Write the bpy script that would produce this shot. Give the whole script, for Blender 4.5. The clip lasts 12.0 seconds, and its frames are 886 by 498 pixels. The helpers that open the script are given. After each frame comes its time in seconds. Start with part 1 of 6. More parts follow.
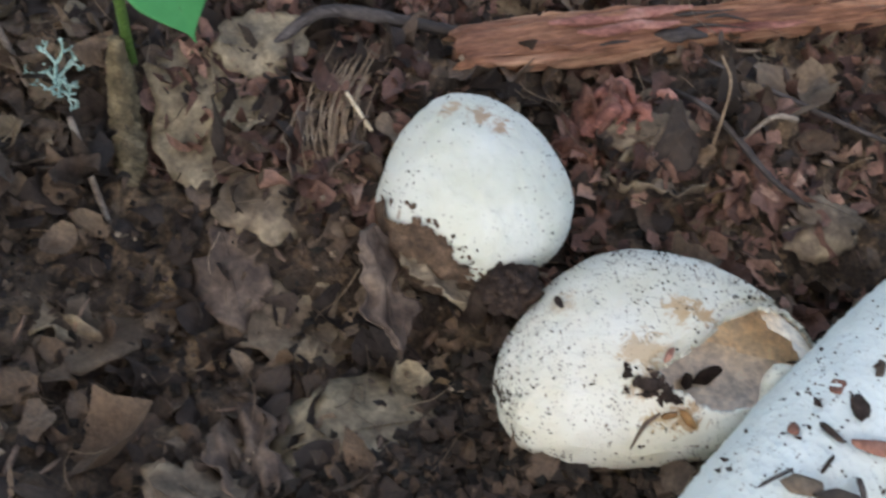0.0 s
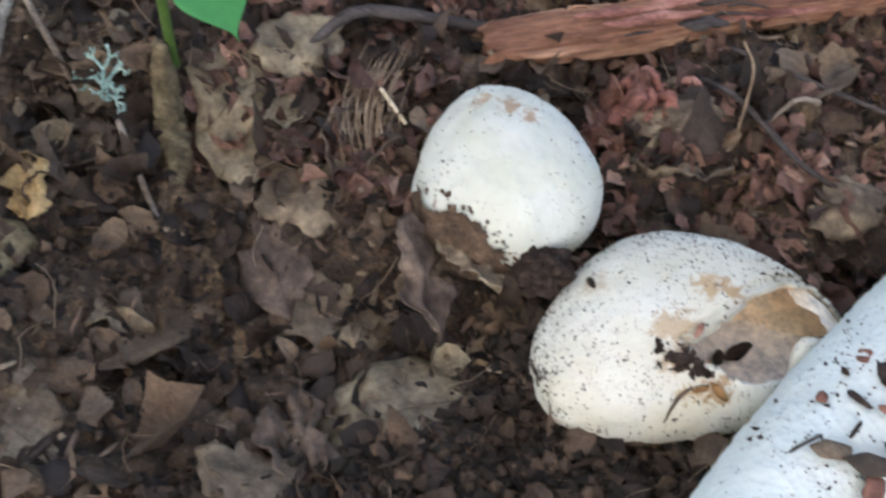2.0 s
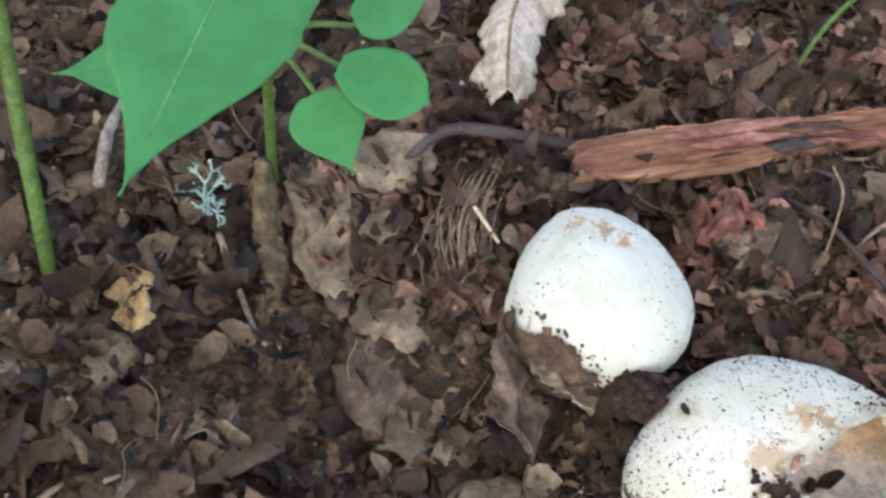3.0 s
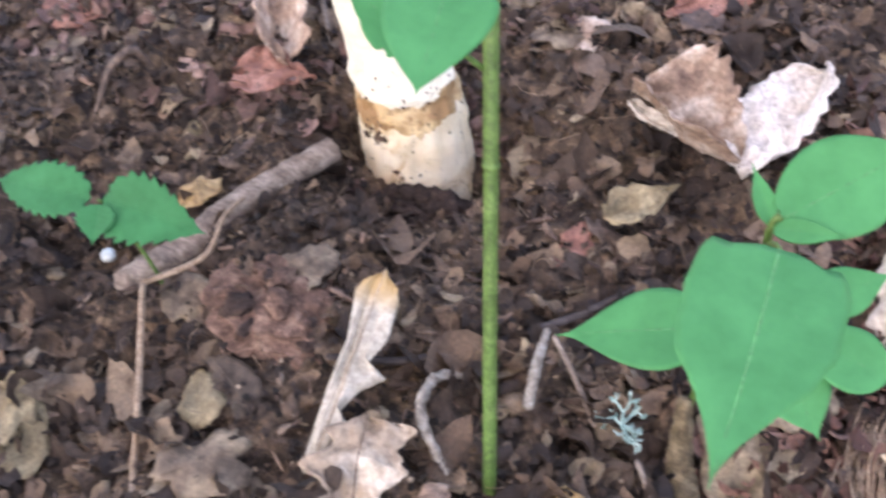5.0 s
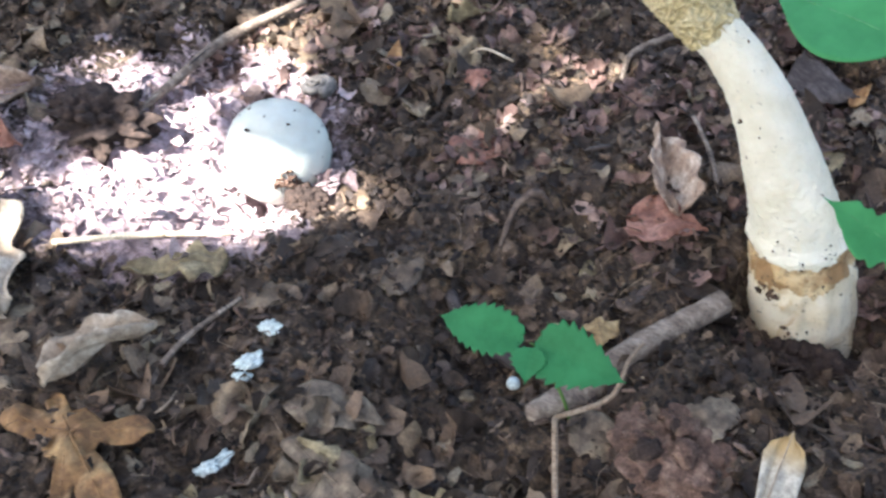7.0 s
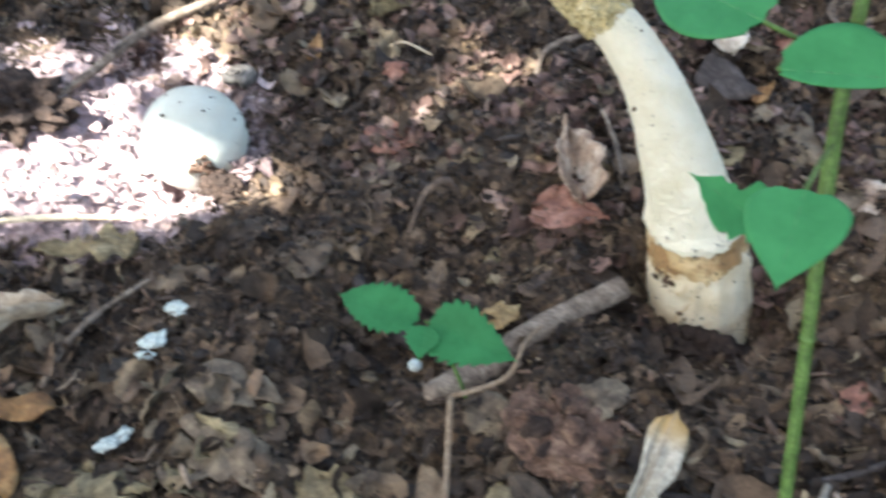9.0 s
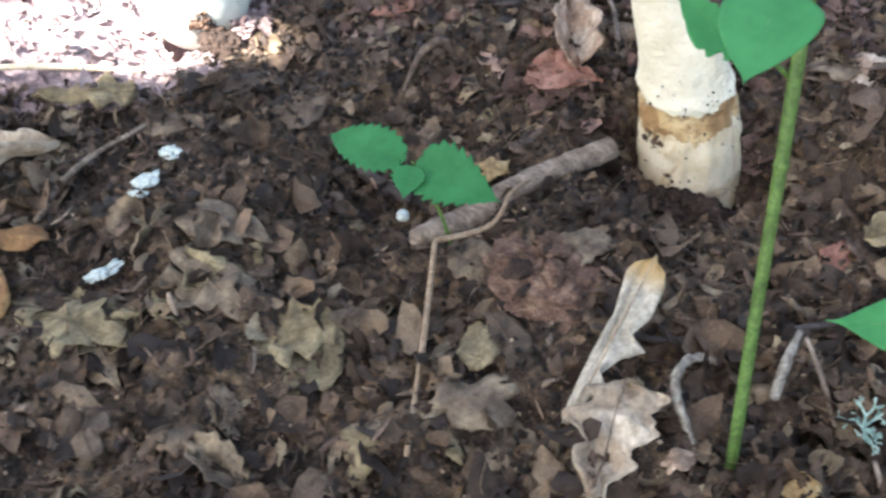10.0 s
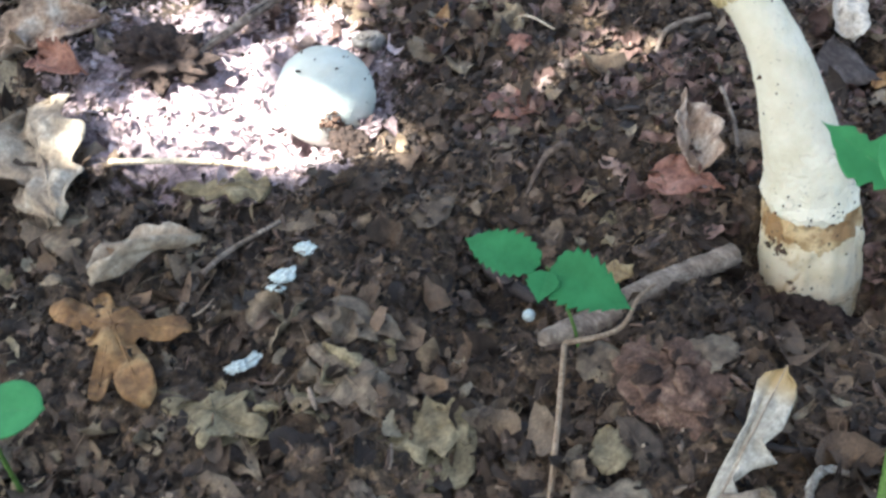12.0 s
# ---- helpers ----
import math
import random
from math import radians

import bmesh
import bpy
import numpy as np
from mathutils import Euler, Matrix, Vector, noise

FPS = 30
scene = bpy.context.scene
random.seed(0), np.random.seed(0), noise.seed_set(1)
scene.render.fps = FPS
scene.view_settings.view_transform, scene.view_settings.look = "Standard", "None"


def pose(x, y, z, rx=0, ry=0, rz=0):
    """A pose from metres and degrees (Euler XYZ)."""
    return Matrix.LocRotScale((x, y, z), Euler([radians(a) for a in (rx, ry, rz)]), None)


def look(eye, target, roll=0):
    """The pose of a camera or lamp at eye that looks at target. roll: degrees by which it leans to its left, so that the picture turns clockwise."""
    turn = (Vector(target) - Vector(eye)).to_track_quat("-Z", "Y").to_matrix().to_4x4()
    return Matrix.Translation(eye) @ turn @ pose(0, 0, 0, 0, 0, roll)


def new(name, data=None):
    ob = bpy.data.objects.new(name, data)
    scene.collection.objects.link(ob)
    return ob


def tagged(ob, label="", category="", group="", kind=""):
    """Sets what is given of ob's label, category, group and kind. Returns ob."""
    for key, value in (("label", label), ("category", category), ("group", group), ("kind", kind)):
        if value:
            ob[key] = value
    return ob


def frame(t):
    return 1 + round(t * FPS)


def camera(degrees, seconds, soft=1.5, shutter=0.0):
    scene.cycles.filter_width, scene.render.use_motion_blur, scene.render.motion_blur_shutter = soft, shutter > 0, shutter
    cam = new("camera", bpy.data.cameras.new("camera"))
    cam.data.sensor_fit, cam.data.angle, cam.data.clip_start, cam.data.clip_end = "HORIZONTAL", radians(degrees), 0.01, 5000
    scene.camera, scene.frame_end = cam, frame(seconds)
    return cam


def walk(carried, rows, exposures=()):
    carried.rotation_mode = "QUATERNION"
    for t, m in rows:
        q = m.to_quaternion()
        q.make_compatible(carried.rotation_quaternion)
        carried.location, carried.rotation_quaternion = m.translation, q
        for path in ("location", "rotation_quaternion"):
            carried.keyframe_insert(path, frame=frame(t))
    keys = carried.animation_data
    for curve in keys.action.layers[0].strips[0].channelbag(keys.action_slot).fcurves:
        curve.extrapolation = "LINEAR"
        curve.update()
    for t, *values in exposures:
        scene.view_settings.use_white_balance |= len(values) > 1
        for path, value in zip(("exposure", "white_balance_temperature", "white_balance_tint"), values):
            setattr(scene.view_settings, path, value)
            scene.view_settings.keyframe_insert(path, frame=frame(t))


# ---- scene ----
cam = camera(43.0, 12.0, soft=2.6, shutter=0.5)
PATH = [
    (0.0, -0.0000, -0.0000, 0.2625, 28.98, -8.06, 14.19),
    (0.5, 0.0158, -0.0090, 0.2593, 29.89, -7.68, 13.12),
    (1.0, 0.0212, -0.0192, 0.2587, 27.75, -7.32, 11.62),
    (1.3, 0.0158, -0.0160, 0.2640, 30.18, -6.62, 11.75),
    (1.5, 0.0109, -0.0128, 0.2673, 30.05, -6.47, 12.08),
    (2.0, 0.0012, -0.0106, 0.2689, 29.51, -5.87, 13.75),
    (2.5, -0.0126, -0.0050, 0.2762, 31.41, -5.59, 15.07),
    (2.7, -0.0147, -0.0046, 0.2783, 32.03, -5.31, 15.39),
    (4.3, -0.0559, -0.0155, 0.2980, 35.58, -0.40, 20.27),
    (4.5, -0.0668, -0.0230, 0.3069, 37.12, 0.58, 22.31),
    (4.7, -0.0737, -0.0220, 0.3168, 38.10, 1.15, 23.58),
    (5.0, -0.0795, -0.0252, 0.3228, 39.68, 1.83, 24.81),
    (5.5, -0.0979, -0.0338, 0.3404, 40.54, 4.01, 28.14),
    (6.0, -0.1181, -0.0483, 0.3590, 42.28, 5.42, 32.00),
    (6.5, -0.1286, -0.0573, 0.3669, 43.55, 6.13, 34.34),
    (7.0, -0.1352, -0.0578, 0.3753, 44.03, 7.35, 36.05),
    (7.2, -0.1358, -0.0608, 0.3776, 44.13, 7.47, 36.53),
    (8.8, -0.1105, -0.0593, 0.3672, 45.20, 6.81, 36.26),
    (9.0, -0.1071, -0.0560, 0.3690, 44.66, 5.36, 35.21),
    (9.5, -0.0965, -0.0565, 0.3669, 44.48, 3.35, 34.06),
    (10.0, -0.0808, -0.0771, 0.3452, 41.93, 4.35, 37.32),
    (10.5, -0.1078, -0.0792, 0.3698, 44.29, 6.15, 37.96),
    (11.0, -0.1124, -0.0817, 0.3804, 46.16, 5.65, 38.47),
    (11.5, -0.1059, -0.0840, 0.3759, 46.03, 6.11, 39.27),
    (12.0, -0.1011, -0.0939, 0.3687, 45.65, 5.73, 40.55),
]

EXPOSURE = [(0.0, 2.6, 7050, 8), (0.5, 2.66, 7050, 8), (1.0, 2.56, 7080, 8), (1.5, 2.52, 7100, 8), (2.0, 2.78, 7050, 10), (2.7, 3.02, 7100, 10), (4.5, 3.32, 7050, 13), (5.0, 3.55, 6900, 24), (5.5, 3.74, 6800, 30), (6.5, 3.14, 6300, 10), (7.2, 2.95, 6300, 9), (9.0, 2.93, 6600, 4), (9.5, 3.0, 6600, 3), (10.0, 3.12, 6700, 8), (10.5, 3.34, 6400, 16), (11.0, 3.16, 6250, 10), (12.0, 2.88, 6300, 4)]
walk(cam, [(t, pose(x, y, z, rx, ry, rz)) for t, x, y, z, rx, ry, rz in PATH], EXPOSURE)

# ---- light ----
SUN_ELEVATION, SUN_AZIMUTH = radians(58), radians(-160)  # azimuth from +y towards +x
TO_SUN = Vector((math.sin(SUN_AZIMUTH) * math.cos(SUN_ELEVATION), math.cos(SUN_AZIMUTH) * math.cos(SUN_ELEVATION), math.sin(SUN_ELEVATION)))
world = bpy.data.worlds.new("sky")
scene.world = world
world.use_nodes = True
wn = world.node_tree.nodes
sky = wn.new("ShaderNodeTexSky")
sky.sky_type, sky.sun_disc = "NISHITA", False
sky.sun_elevation, sky.sun_rotation = SUN_ELEVATION, SUN_AZIMUTH
sky.dust_density, sky.ozone_density = 4.0, 0.4
wn["Background"].inputs["Strength"].default_value = 0.07
world.node_tree.links.new(sky.outputs[0], wn["Background"].inputs["Color"])
sun = new("sun", bpy.data.lights.new("sun", "SUN"))
sun.data.energy, sun.data.angle, sun.data.color = 5.0, radians(0.5), (1.0, 0.96, 0.93)
sun.matrix_world = look(TO_SUN * 5, (0, 0, 0))


# ---- materials ----
def nodes_of(name, rough=0.8, spec=0.3):
    m = bpy.data.materials.new(name)
    m.use_nodes = True
    b = m.node_tree.nodes["Principled BSDF"]
    b.inputs["Roughness"].default_value = rough
    b.inputs["Specular IOR Level"].default_value = spec
    return m, m.node_tree.nodes, m.node_tree.links, b


def ramp(n, stops, interpolation="LINEAR"):
    r = n.new("ShaderNodeValToRGB")
    r.color_ramp.interpolation = interpolation
    while len(r.color_ramp.elements) < len(stops):
        r.color_ramp.elements.new(0.5)
    for e, (p, c) in zip(r.color_ramp.elements, stops):
        e.position, e.color = p, (*c, 1) if len(c) == 3 else c
    return r


def noise_node(n, l, scale, detail=5.0, rough=0.6, coord="Object", distortion=0.0, stretch=None):
    tc = n.new("ShaderNodeTexCoord")
    t = n.new("ShaderNodeTexNoise")
    t.inputs["Scale"].default_value, t.inputs["Detail"].default_value = scale, detail
    t.inputs["Roughness"].default_value, t.inputs["Distortion"].default_value = rough, distortion
    if stretch:
        mp = n.new("ShaderNodeMapping")
        mp.inputs["Scale"].default_value = stretch
        l.new(tc.outputs[coord], mp.inputs[0])
        l.new(mp.outputs[0], t.inputs["Vector"])
    else:
        l.new(tc.outputs[coord], t.inputs["Vector"])
    return t


def mix(n, l, fac, a, b, blend="MIX"):
    x = n.new("ShaderNodeMix")
    x.data_type, x.blend_type = "RGBA", blend
    for socket, v in ((x.inputs[0], fac), (x.inputs[6], a), (x.inputs[7], b)):
        if isinstance(v, (int, float)):
            socket.default_value = v
        elif isinstance(v, tuple):
            socket.default_value = (*v, 1)
        else:
            l.new(v, socket)
    return x.outputs[2]


def bump(n, l, b, height, strength, distance):
    k = n.new("ShaderNodeBump")
    k.inputs["Strength"].default_value, k.inputs["Distance"].default_value = strength, distance
    l.new(height, k.inputs["Height"])
    l.new(k.outputs[0], b.inputs["Normal"])


def earth_material():
    m, n, l, b = nodes_of("forest_humus", 0.8, 0.4)
    big = noise_node(n, l, 22, 4)
    mid = noise_node(n, l, 120, 7, 0.72, distortion=0.5)
    fine = noise_node(n, l, 800, 5, 0.72)
    c1 = ramp(n, [(0.24, (0.016, 0.012, 0.008)), (0.40, (0.042, 0.031, 0.021)), (0.52, (0.10, 0.072, 0.050)), (0.64, (0.18, 0.136, 0.093)), (0.76, (0.30, 0.245, 0.170))])
    l.new(mid.outputs[0], c1.inputs[0])
    c2 = ramp(n, [(0.32, (0.36, 0.31, 0.30)), (0.5, (0.95, 0.9, 0.86)), (0.68, (1.35, 1.30, 1.15))])
    l.new(big.outputs[0], c2.inputs[0])
    col = mix(n, l, 1.0, c1.outputs[0], c2.outputs[0], "MULTIPLY")
    tc = n.new("ShaderNodeTexCoord")
    v = n.new("ShaderNodeTexVoronoi")
    v.inputs["Scale"].default_value = 210
    wob = noise_node(n, l, 160, 3)
    vadd = mix(n, l, 0.012, tc.outputs["Object"], wob.outputs["Color"], "ADD")
    l.new(vadd, v.inputs["Vector"])
    cell = ramp(n, [(0.2, (0.45, 0.43, 0.42)), (0.6, (1.0, 0.97, 0.93)), (0.95, (1.9, 1.75, 1.5))])
    l.new(v.outputs["Color"], cell.inputs[0])
    col = mix(n, l, 0.8, col, cell.outputs[0], "MULTIPLY")
    # pale crumbled wood, whitened further so the colour carries the patch of sun
    sunlit_dust = n.new("ShaderNodeVectorMath")
    sunlit_dust.operation = "DISTANCE"
    l.new(tc.outputs["Object"], sunlit_dust.inputs[0])
    sunlit_dust.inputs[1].default_value = (-0.555, 0.197, 0.0)
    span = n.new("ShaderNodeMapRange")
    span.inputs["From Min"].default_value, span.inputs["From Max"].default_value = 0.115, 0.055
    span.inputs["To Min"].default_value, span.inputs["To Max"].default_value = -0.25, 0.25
    l.new(sunlit_dust.outputs["Value"], span.inputs["Value"])
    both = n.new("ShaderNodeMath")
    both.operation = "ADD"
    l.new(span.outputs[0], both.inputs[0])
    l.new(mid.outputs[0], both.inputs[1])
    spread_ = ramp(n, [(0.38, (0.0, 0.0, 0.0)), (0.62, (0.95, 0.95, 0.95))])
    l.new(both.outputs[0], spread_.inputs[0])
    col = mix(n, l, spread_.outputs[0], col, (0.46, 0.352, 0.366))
    c3 = ramp(n, [(0.32, (0.5, 0.5, 0.5)), (0.68, (1.4, 1.4, 1.4))])
    l.new(fine.outputs[0], c3.inputs[0])
    l.new(mix(n, l, 1.0, col, c3.outputs[0], "MULTIPLY"), b.inputs["Base Color"])
    h = mix(n, l, 0.5, mid.outputs[0], fine.outputs[0])
    bump(n, l, b, mix(n, l, 0.35, h, v.outputs["Distance"]), 1.0, 0.0030)
    return m


def litter_material(name, stops, rough=0.58, scale=260, spec=0.4, obj=False):
    """Dead plant matter: one tone a piece, with veins of stain and grain."""
    m, n, l, b = nodes_of(name, rough, spec)
    if obj:
        src = n.new("ShaderNodeObjectInfo").outputs["Random"]
    else:
        src = n.new("ShaderNodeNewGeometry").outputs["Random Per Island"]
    c = ramp(n, stops)
    l.new(src, c.inputs[0])
    st = noise_node(n, l, scale * 0.3, 4, 0.65)
    sr = ramp(n, [(0.32, (0.42, 0.38, 0.36)), (0.55, (1.0, 1.0, 1.0)), (0.75, (1.35, 1.28, 1.15))])
    l.new(st.outputs[0], sr.inputs[0])
    g = noise_node(n, l, scale * 3, 5, 0.7)
    gr = ramp(n, [(0.34, (0.66, 0.65, 0.64)), (0.5, (0.97, 0.97, 0.97)), (0.66, (1.32, 1.30, 1.27))])
    l.new(g.outputs[0], gr.inputs[0])
    col = mix(n, l, 1.0, c.outputs[0], sr.outputs[0], "MULTIPLY")
    l.new(mix(n, l, 1.0, col, gr.outputs[0], "MULTIPLY"), b.inputs["Base Color"])
    bump(n, l, b, g.outputs[0], 0.9, 0.0010)
    return m


def tone_material(name, dark, mid_, light, scale=200, rough=0.75, spec=0.35, relief=0.6, stretch=None, depth=0.0006):
    """A weathered surface in three tones."""
    m, n, l, b = nodes_of(name, rough, spec)
    t = noise_node(n, l, scale, 6, 0.65, stretch=stretch)
    c = ramp(n, [(0.3, dark), (0.5, mid_), (0.72, light)])
    l.new(t.outputs[0], c.inputs[0])
    g = noise_node(n, l, scale * 5, 4, 0.7, stretch=stretch)
    gr = ramp(n, [(0.35, (0.66, 0.65, 0.64)), (0.65, (1.3, 1.29, 1.27))])
    l.new(g.outputs[0], gr.inputs[0])
    l.new(mix(n, l, 1.0, c.outputs[0], gr.outputs[0], "MULTIPLY"), b.inputs["Base Color"])
    h = mix(n, l, 0.5, t.outputs[0], g.outputs[0])
    bump(n, l, b, h, relief, depth)
    return m


def skin_material(name, base, shade, dirt_scale=420, dirt_low=0.66, stain=(0.30, 0.20, 0.11), stain_low=0.68, rough=0.45, pits=False, smears=()):
    """White fungus skin: faint mottling, soil specks, rusty smears."""
    m, n, l, b = nodes_of(name, rough, 0.4)
    b.inputs["Subsurface Weight"].default_value = 0.12
    b.inputs["Subsurface Radius"].default_value = (0.006, 0.004, 0.003)
    b.inputs["Subsurface Scale"].default_value = 0.5
    mott = noise_node(n, l, 60, 5, 0.6)
    c = ramp(n, [(0.3, shade), (0.62, base)])
    l.new(mott.outputs[0], c.inputs[0])
    patch = noise_node(n, l, 75, 3, 0.6)
    sp = noise_node(n, l, dirt_scale, 3, 0.55, stretch=(1, 1, 1))
    pr = ramp(n, [(0.42, (0.0, 0.0, 0.0)), (0.62, (1.0, 1.0, 1.0))])
    l.new(patch.outputs[0], pr.inputs[0])
    sr = ramp(n, [(dirt_low, (0.0, 0.0, 0.0)), (dirt_low + 0.02, (1.0, 1.0, 1.0))])
    l.new(sp.outputs[0], sr.inputs[0])
    speck = mix(n, l, 1.0, pr.outputs[0], sr.outputs[0], "MULTIPLY")
    stn = noise_node(n, l, 48, 4, 0.7, distortion=0.6)
    tr = ramp(n, [(stain_low, (0.0, 0.0, 0.0)), (stain_low + 0.12, (0.75, 0.75, 0.75))])
    l.new(stn.outputs[0], tr.inputs[0])
    col = mix(n, l, tr.outputs[0], c.outputs[0], stain)
    tc0 = n.new("ShaderNodeTexCoord")
    fray = noise_node(n, l, 260, 5, 0.75, distortion=1.0)
    for at, reach, tone in smears:
        dist = n.new("ShaderNodeVectorMath")
        dist.operation = "DISTANCE"
        l.new(tc0.outputs["Object"], dist.inputs[0])
        dist.inputs[1].default_value = at
        near = n.new("ShaderNodeMapRange")
        near.inputs["From Min"].default_value, near.inputs["From Max"].default_value = reach, 0.0
        near.inputs["To Min"].default_value, near.inputs["To Max"].default_value = -0.25, 0.22
        near.clamp = True
        l.new(dist.outputs["Value"], near.inputs["Value"])
        s_ = n.new("ShaderNodeMath")
        s_.operation = "ADD"
        l.new(near.outputs[0], s_.inputs[0])
        l.new(fray.outputs[0], s_.inputs[1])
        mk = ramp(n, [(0.53, (0.0, 0.0, 0.0)), (0.62, (0.85, 0.85, 0.85))])
        l.new(s_.outputs[0], mk.inputs[0])
        col = mix(n, l, mk.outputs[0], col, tone)
    l.new(mix(n, l, speck, col, (0.05, 0.032, 0.024)), b.inputs["Base Color"])
    if pits:
        v = n.new("ShaderNodeTexVoronoi")
        v.inputs["Scale"].default_value = 480
        tc = n.new("ShaderNodeTexCoord")
        l.new(tc.outputs["Object"], v.inputs["Vector"])
        bump(n, l, b, v.outputs["Distance"], 0.33, 0.0012)
    else:
        f = noise_node(n, l, 260, 7, 0.7, stretch=(0.5, 1, 1))
        bump(n, l, b, f.outputs[0], 0.6, 0.0014)
    return m


def leaf_material(name, green, light, vein=(0.16, 0.34, 0.09)):
    m, n, l, b = nodes_of(name, 0.5, 0.3)
    t = noise_node(n, l, 70, 4, 0.6)
    c = ramp(n, [(0.3, green), (0.7, light)])
    l.new(t.outputs[0], c.inputs[0])
    f = noise_node(n, l, 500, 4, 0.6)
    sp = ramp(n, [(0.70, (0, 0, 0)), (0.76, (0.45, 0.45, 0.45))])
    l.new(f.outputs[0], sp.inputs[0])
    l.new(mix(n, l, sp.outputs[0], c.outputs[0], (0.35, 0.45, 0.25)), b.inputs["Base Color"])
    b.inputs["Transmission Weight"].default_value = 0.0
    tr = n.new("ShaderNodeBsdfTranslucent")
    l.new(c.outputs[0], tr.inputs["Color"])
    ms = n.new("ShaderNodeMixShader")
    ms.inputs[0].default_value = 0.35
    l.new(b.outputs[0], ms.inputs[1])
    l.new(tr.outputs[0], ms.inputs[2])
    l.new(ms.outputs[0], n["Material Output"].inputs["Surface"])
    bump(n, l, b, f.outputs[0], 0.25, 0.0004)
    return m


EARTH = earth_material()

LITTER = litter_material("leaf_litter", [(0.0, (0.026, 0.017, 0.012)), (0.3, (0.060, 0.040, 0.027)), (0.55, (0.12, 0.080, 0.051)), (0.78, (0.17, 0.115, 0.076)), (0.93, (0.23, 0.170, 0.110)), (1.0, (0.34, 0.28, 0.185))])
# wood flakes with tones raised towards white to add to the sun's brightness
SUNLIT_FLAKES = litter_material("sunlit_wood_flakes", [(0.0, (0.24, 0.17, 0.17)), (0.4, (0.36, 0.275, 0.28)), (0.8, (0.47, 0.375, 0.385)), (1.0, (0.58, 0.49, 0.50))])
LITTER_DARK = litter_material("black_leaf_litter", [(0.0, (0.018, 0.012, 0.010)), (0.4, (0.045, 0.030, 0.022)), (0.75, (0.095, 0.064, 0.045)), (1.0, (0.22, 0.16, 0.11))])
ROT_RED = litter_material("rotten_red_crumbs", [(0.0, (0.045, 0.022, 0.018)), (0.5, (0.16, 0.084, 0.064)), (0.85, (0.29, 0.165, 0.125)), (1.0, (0.42, 0.28, 0.22))])
# reddish scraps whose pinker tones stand in for small flecks of sunlight
LITTER_SUN_FLECKED = litter_material("sun_flecked_leaf_litter", [(0.0, (0.07, 0.042, 0.035)), (0.4, (0.16, 0.095, 0.078)), (0.8, (0.27, 0.175, 0.145)), (1.0, (0.42, 0.31, 0.265))])
FLAKES = litter_material("wood_flakes", [(0.0, (0.06, 0.041, 0.032)), (0.4, (0.14, 0.093, 0.069)), (0.8, (0.26, 0.174, 0.127)), (1.0, (0.38, 0.305, 0.223))])
CRUMBS = litter_material("soil_crumbs", [(0.0, (0.012, 0.010, 0.007)), (0.5, (0.035, 0.025, 0.018)), (0.85, (0.075, 0.050, 0.036)), (1.0, (0.16, 0.109, 0.074))], 0.85, 500)
SPECKS = litter_material("soil_specks", [(0.0, (0.022, 0.017, 0.013)), (0.5, (0.07, 0.052, 0.040)), (1.0, (0.18, 0.135, 0.10))], 0.85, 500)
FIBRE = litter_material("rootlet_fibre", [(0.0, (0.07, 0.045, 0.03)), (0.6, (0.20, 0.14, 0.09)), (1.0, (0.42, 0.33, 0.23))], 0.6, 300)
DEAD_BROWN = litter_material("dead_leaf_brown", [(0.0, (0.055, 0.038, 0.026)), (0.35, (0.098, 0.071, 0.048)), (0.7, (0.152, 0.113, 0.078)), (1.0, (0.22, 0.175, 0.113))], 0.65, 160, 0.4, True)
DEAD_TAN = tone_material("dead_leaf_tan", (0.085, 0.066, 0.035), (0.185, 0.147, 0.083), (0.325, 0.27, 0.16), 90, 0.7)
FUZZ = tone_material("crusted_bark", (0.12, 0.10, 0.08), (0.26, 0.23, 0.19), (0.46, 0.43, 0.37), 300, 0.85, 0.3, 1.0, None, 0.001)
DEAD_PALE = tone_material("dead_leaf_pale", (0.26, 0.21, 0.16), (0.43, 0.38, 0.31), (0.56, 0.52, 0.45), 60, 0.7)
DEAD_MOULD = tone_material("dead_leaf_mouldering", (0.048, 0.036, 0.025), (0.142, 0.106, 0.073), (0.31, 0.25, 0.165), 70, 0.7)
DEAD_OLIVE = tone_material("dead_leaf_olive_tan", (0.07, 0.053, 0.033), (0.195, 0.155, 0.100), (0.36, 0.30, 0.20), 80, 0.6, 0.4, 0.9)
DEAD_MIXED = tone_material("dead_leaf_blotched", (0.10, 0.06, 0.042), (0.30, 0.21, 0.15), (0.56, 0.49, 0.41), 75, 0.6)
DEAD_ORANGE = tone_material("dead_leaf_ochre", (0.075, 0.033, 0.013), (0.21, 0.112, 0.042), (0.36, 0.24, 0.11), 60, 0.65)
DEAD_DARK = tone_material("dead_leaf_blackened", (0.028, 0.018, 0.014), (0.085, 0.058, 0.043), (0.19, 0.137, 0.10), 95, 0.65, 0.4, 1.0)
DEAD_RUST = tone_material("dead_leaf_rust", (0.045, 0.018, 0.013), (0.13, 0.055, 0.038), (0.26, 0.13, 0.09), 170, 0.65, 0.4, 1.0, None, 0.001)
DEAD_YELLOW = tone_material("dead_leaf_yellow", (0.13, 0.075, 0.03), (0.32, 0.21, 0.09), (0.48, 0.36, 0.19), 110, 0.65)
DEAD_BUFF = tone_material("dead_leaf_buff", (0.16, 0.115, 0.08), (0.31, 0.245, 0.175), (0.52, 0.46, 0.37), 55, 0.65)
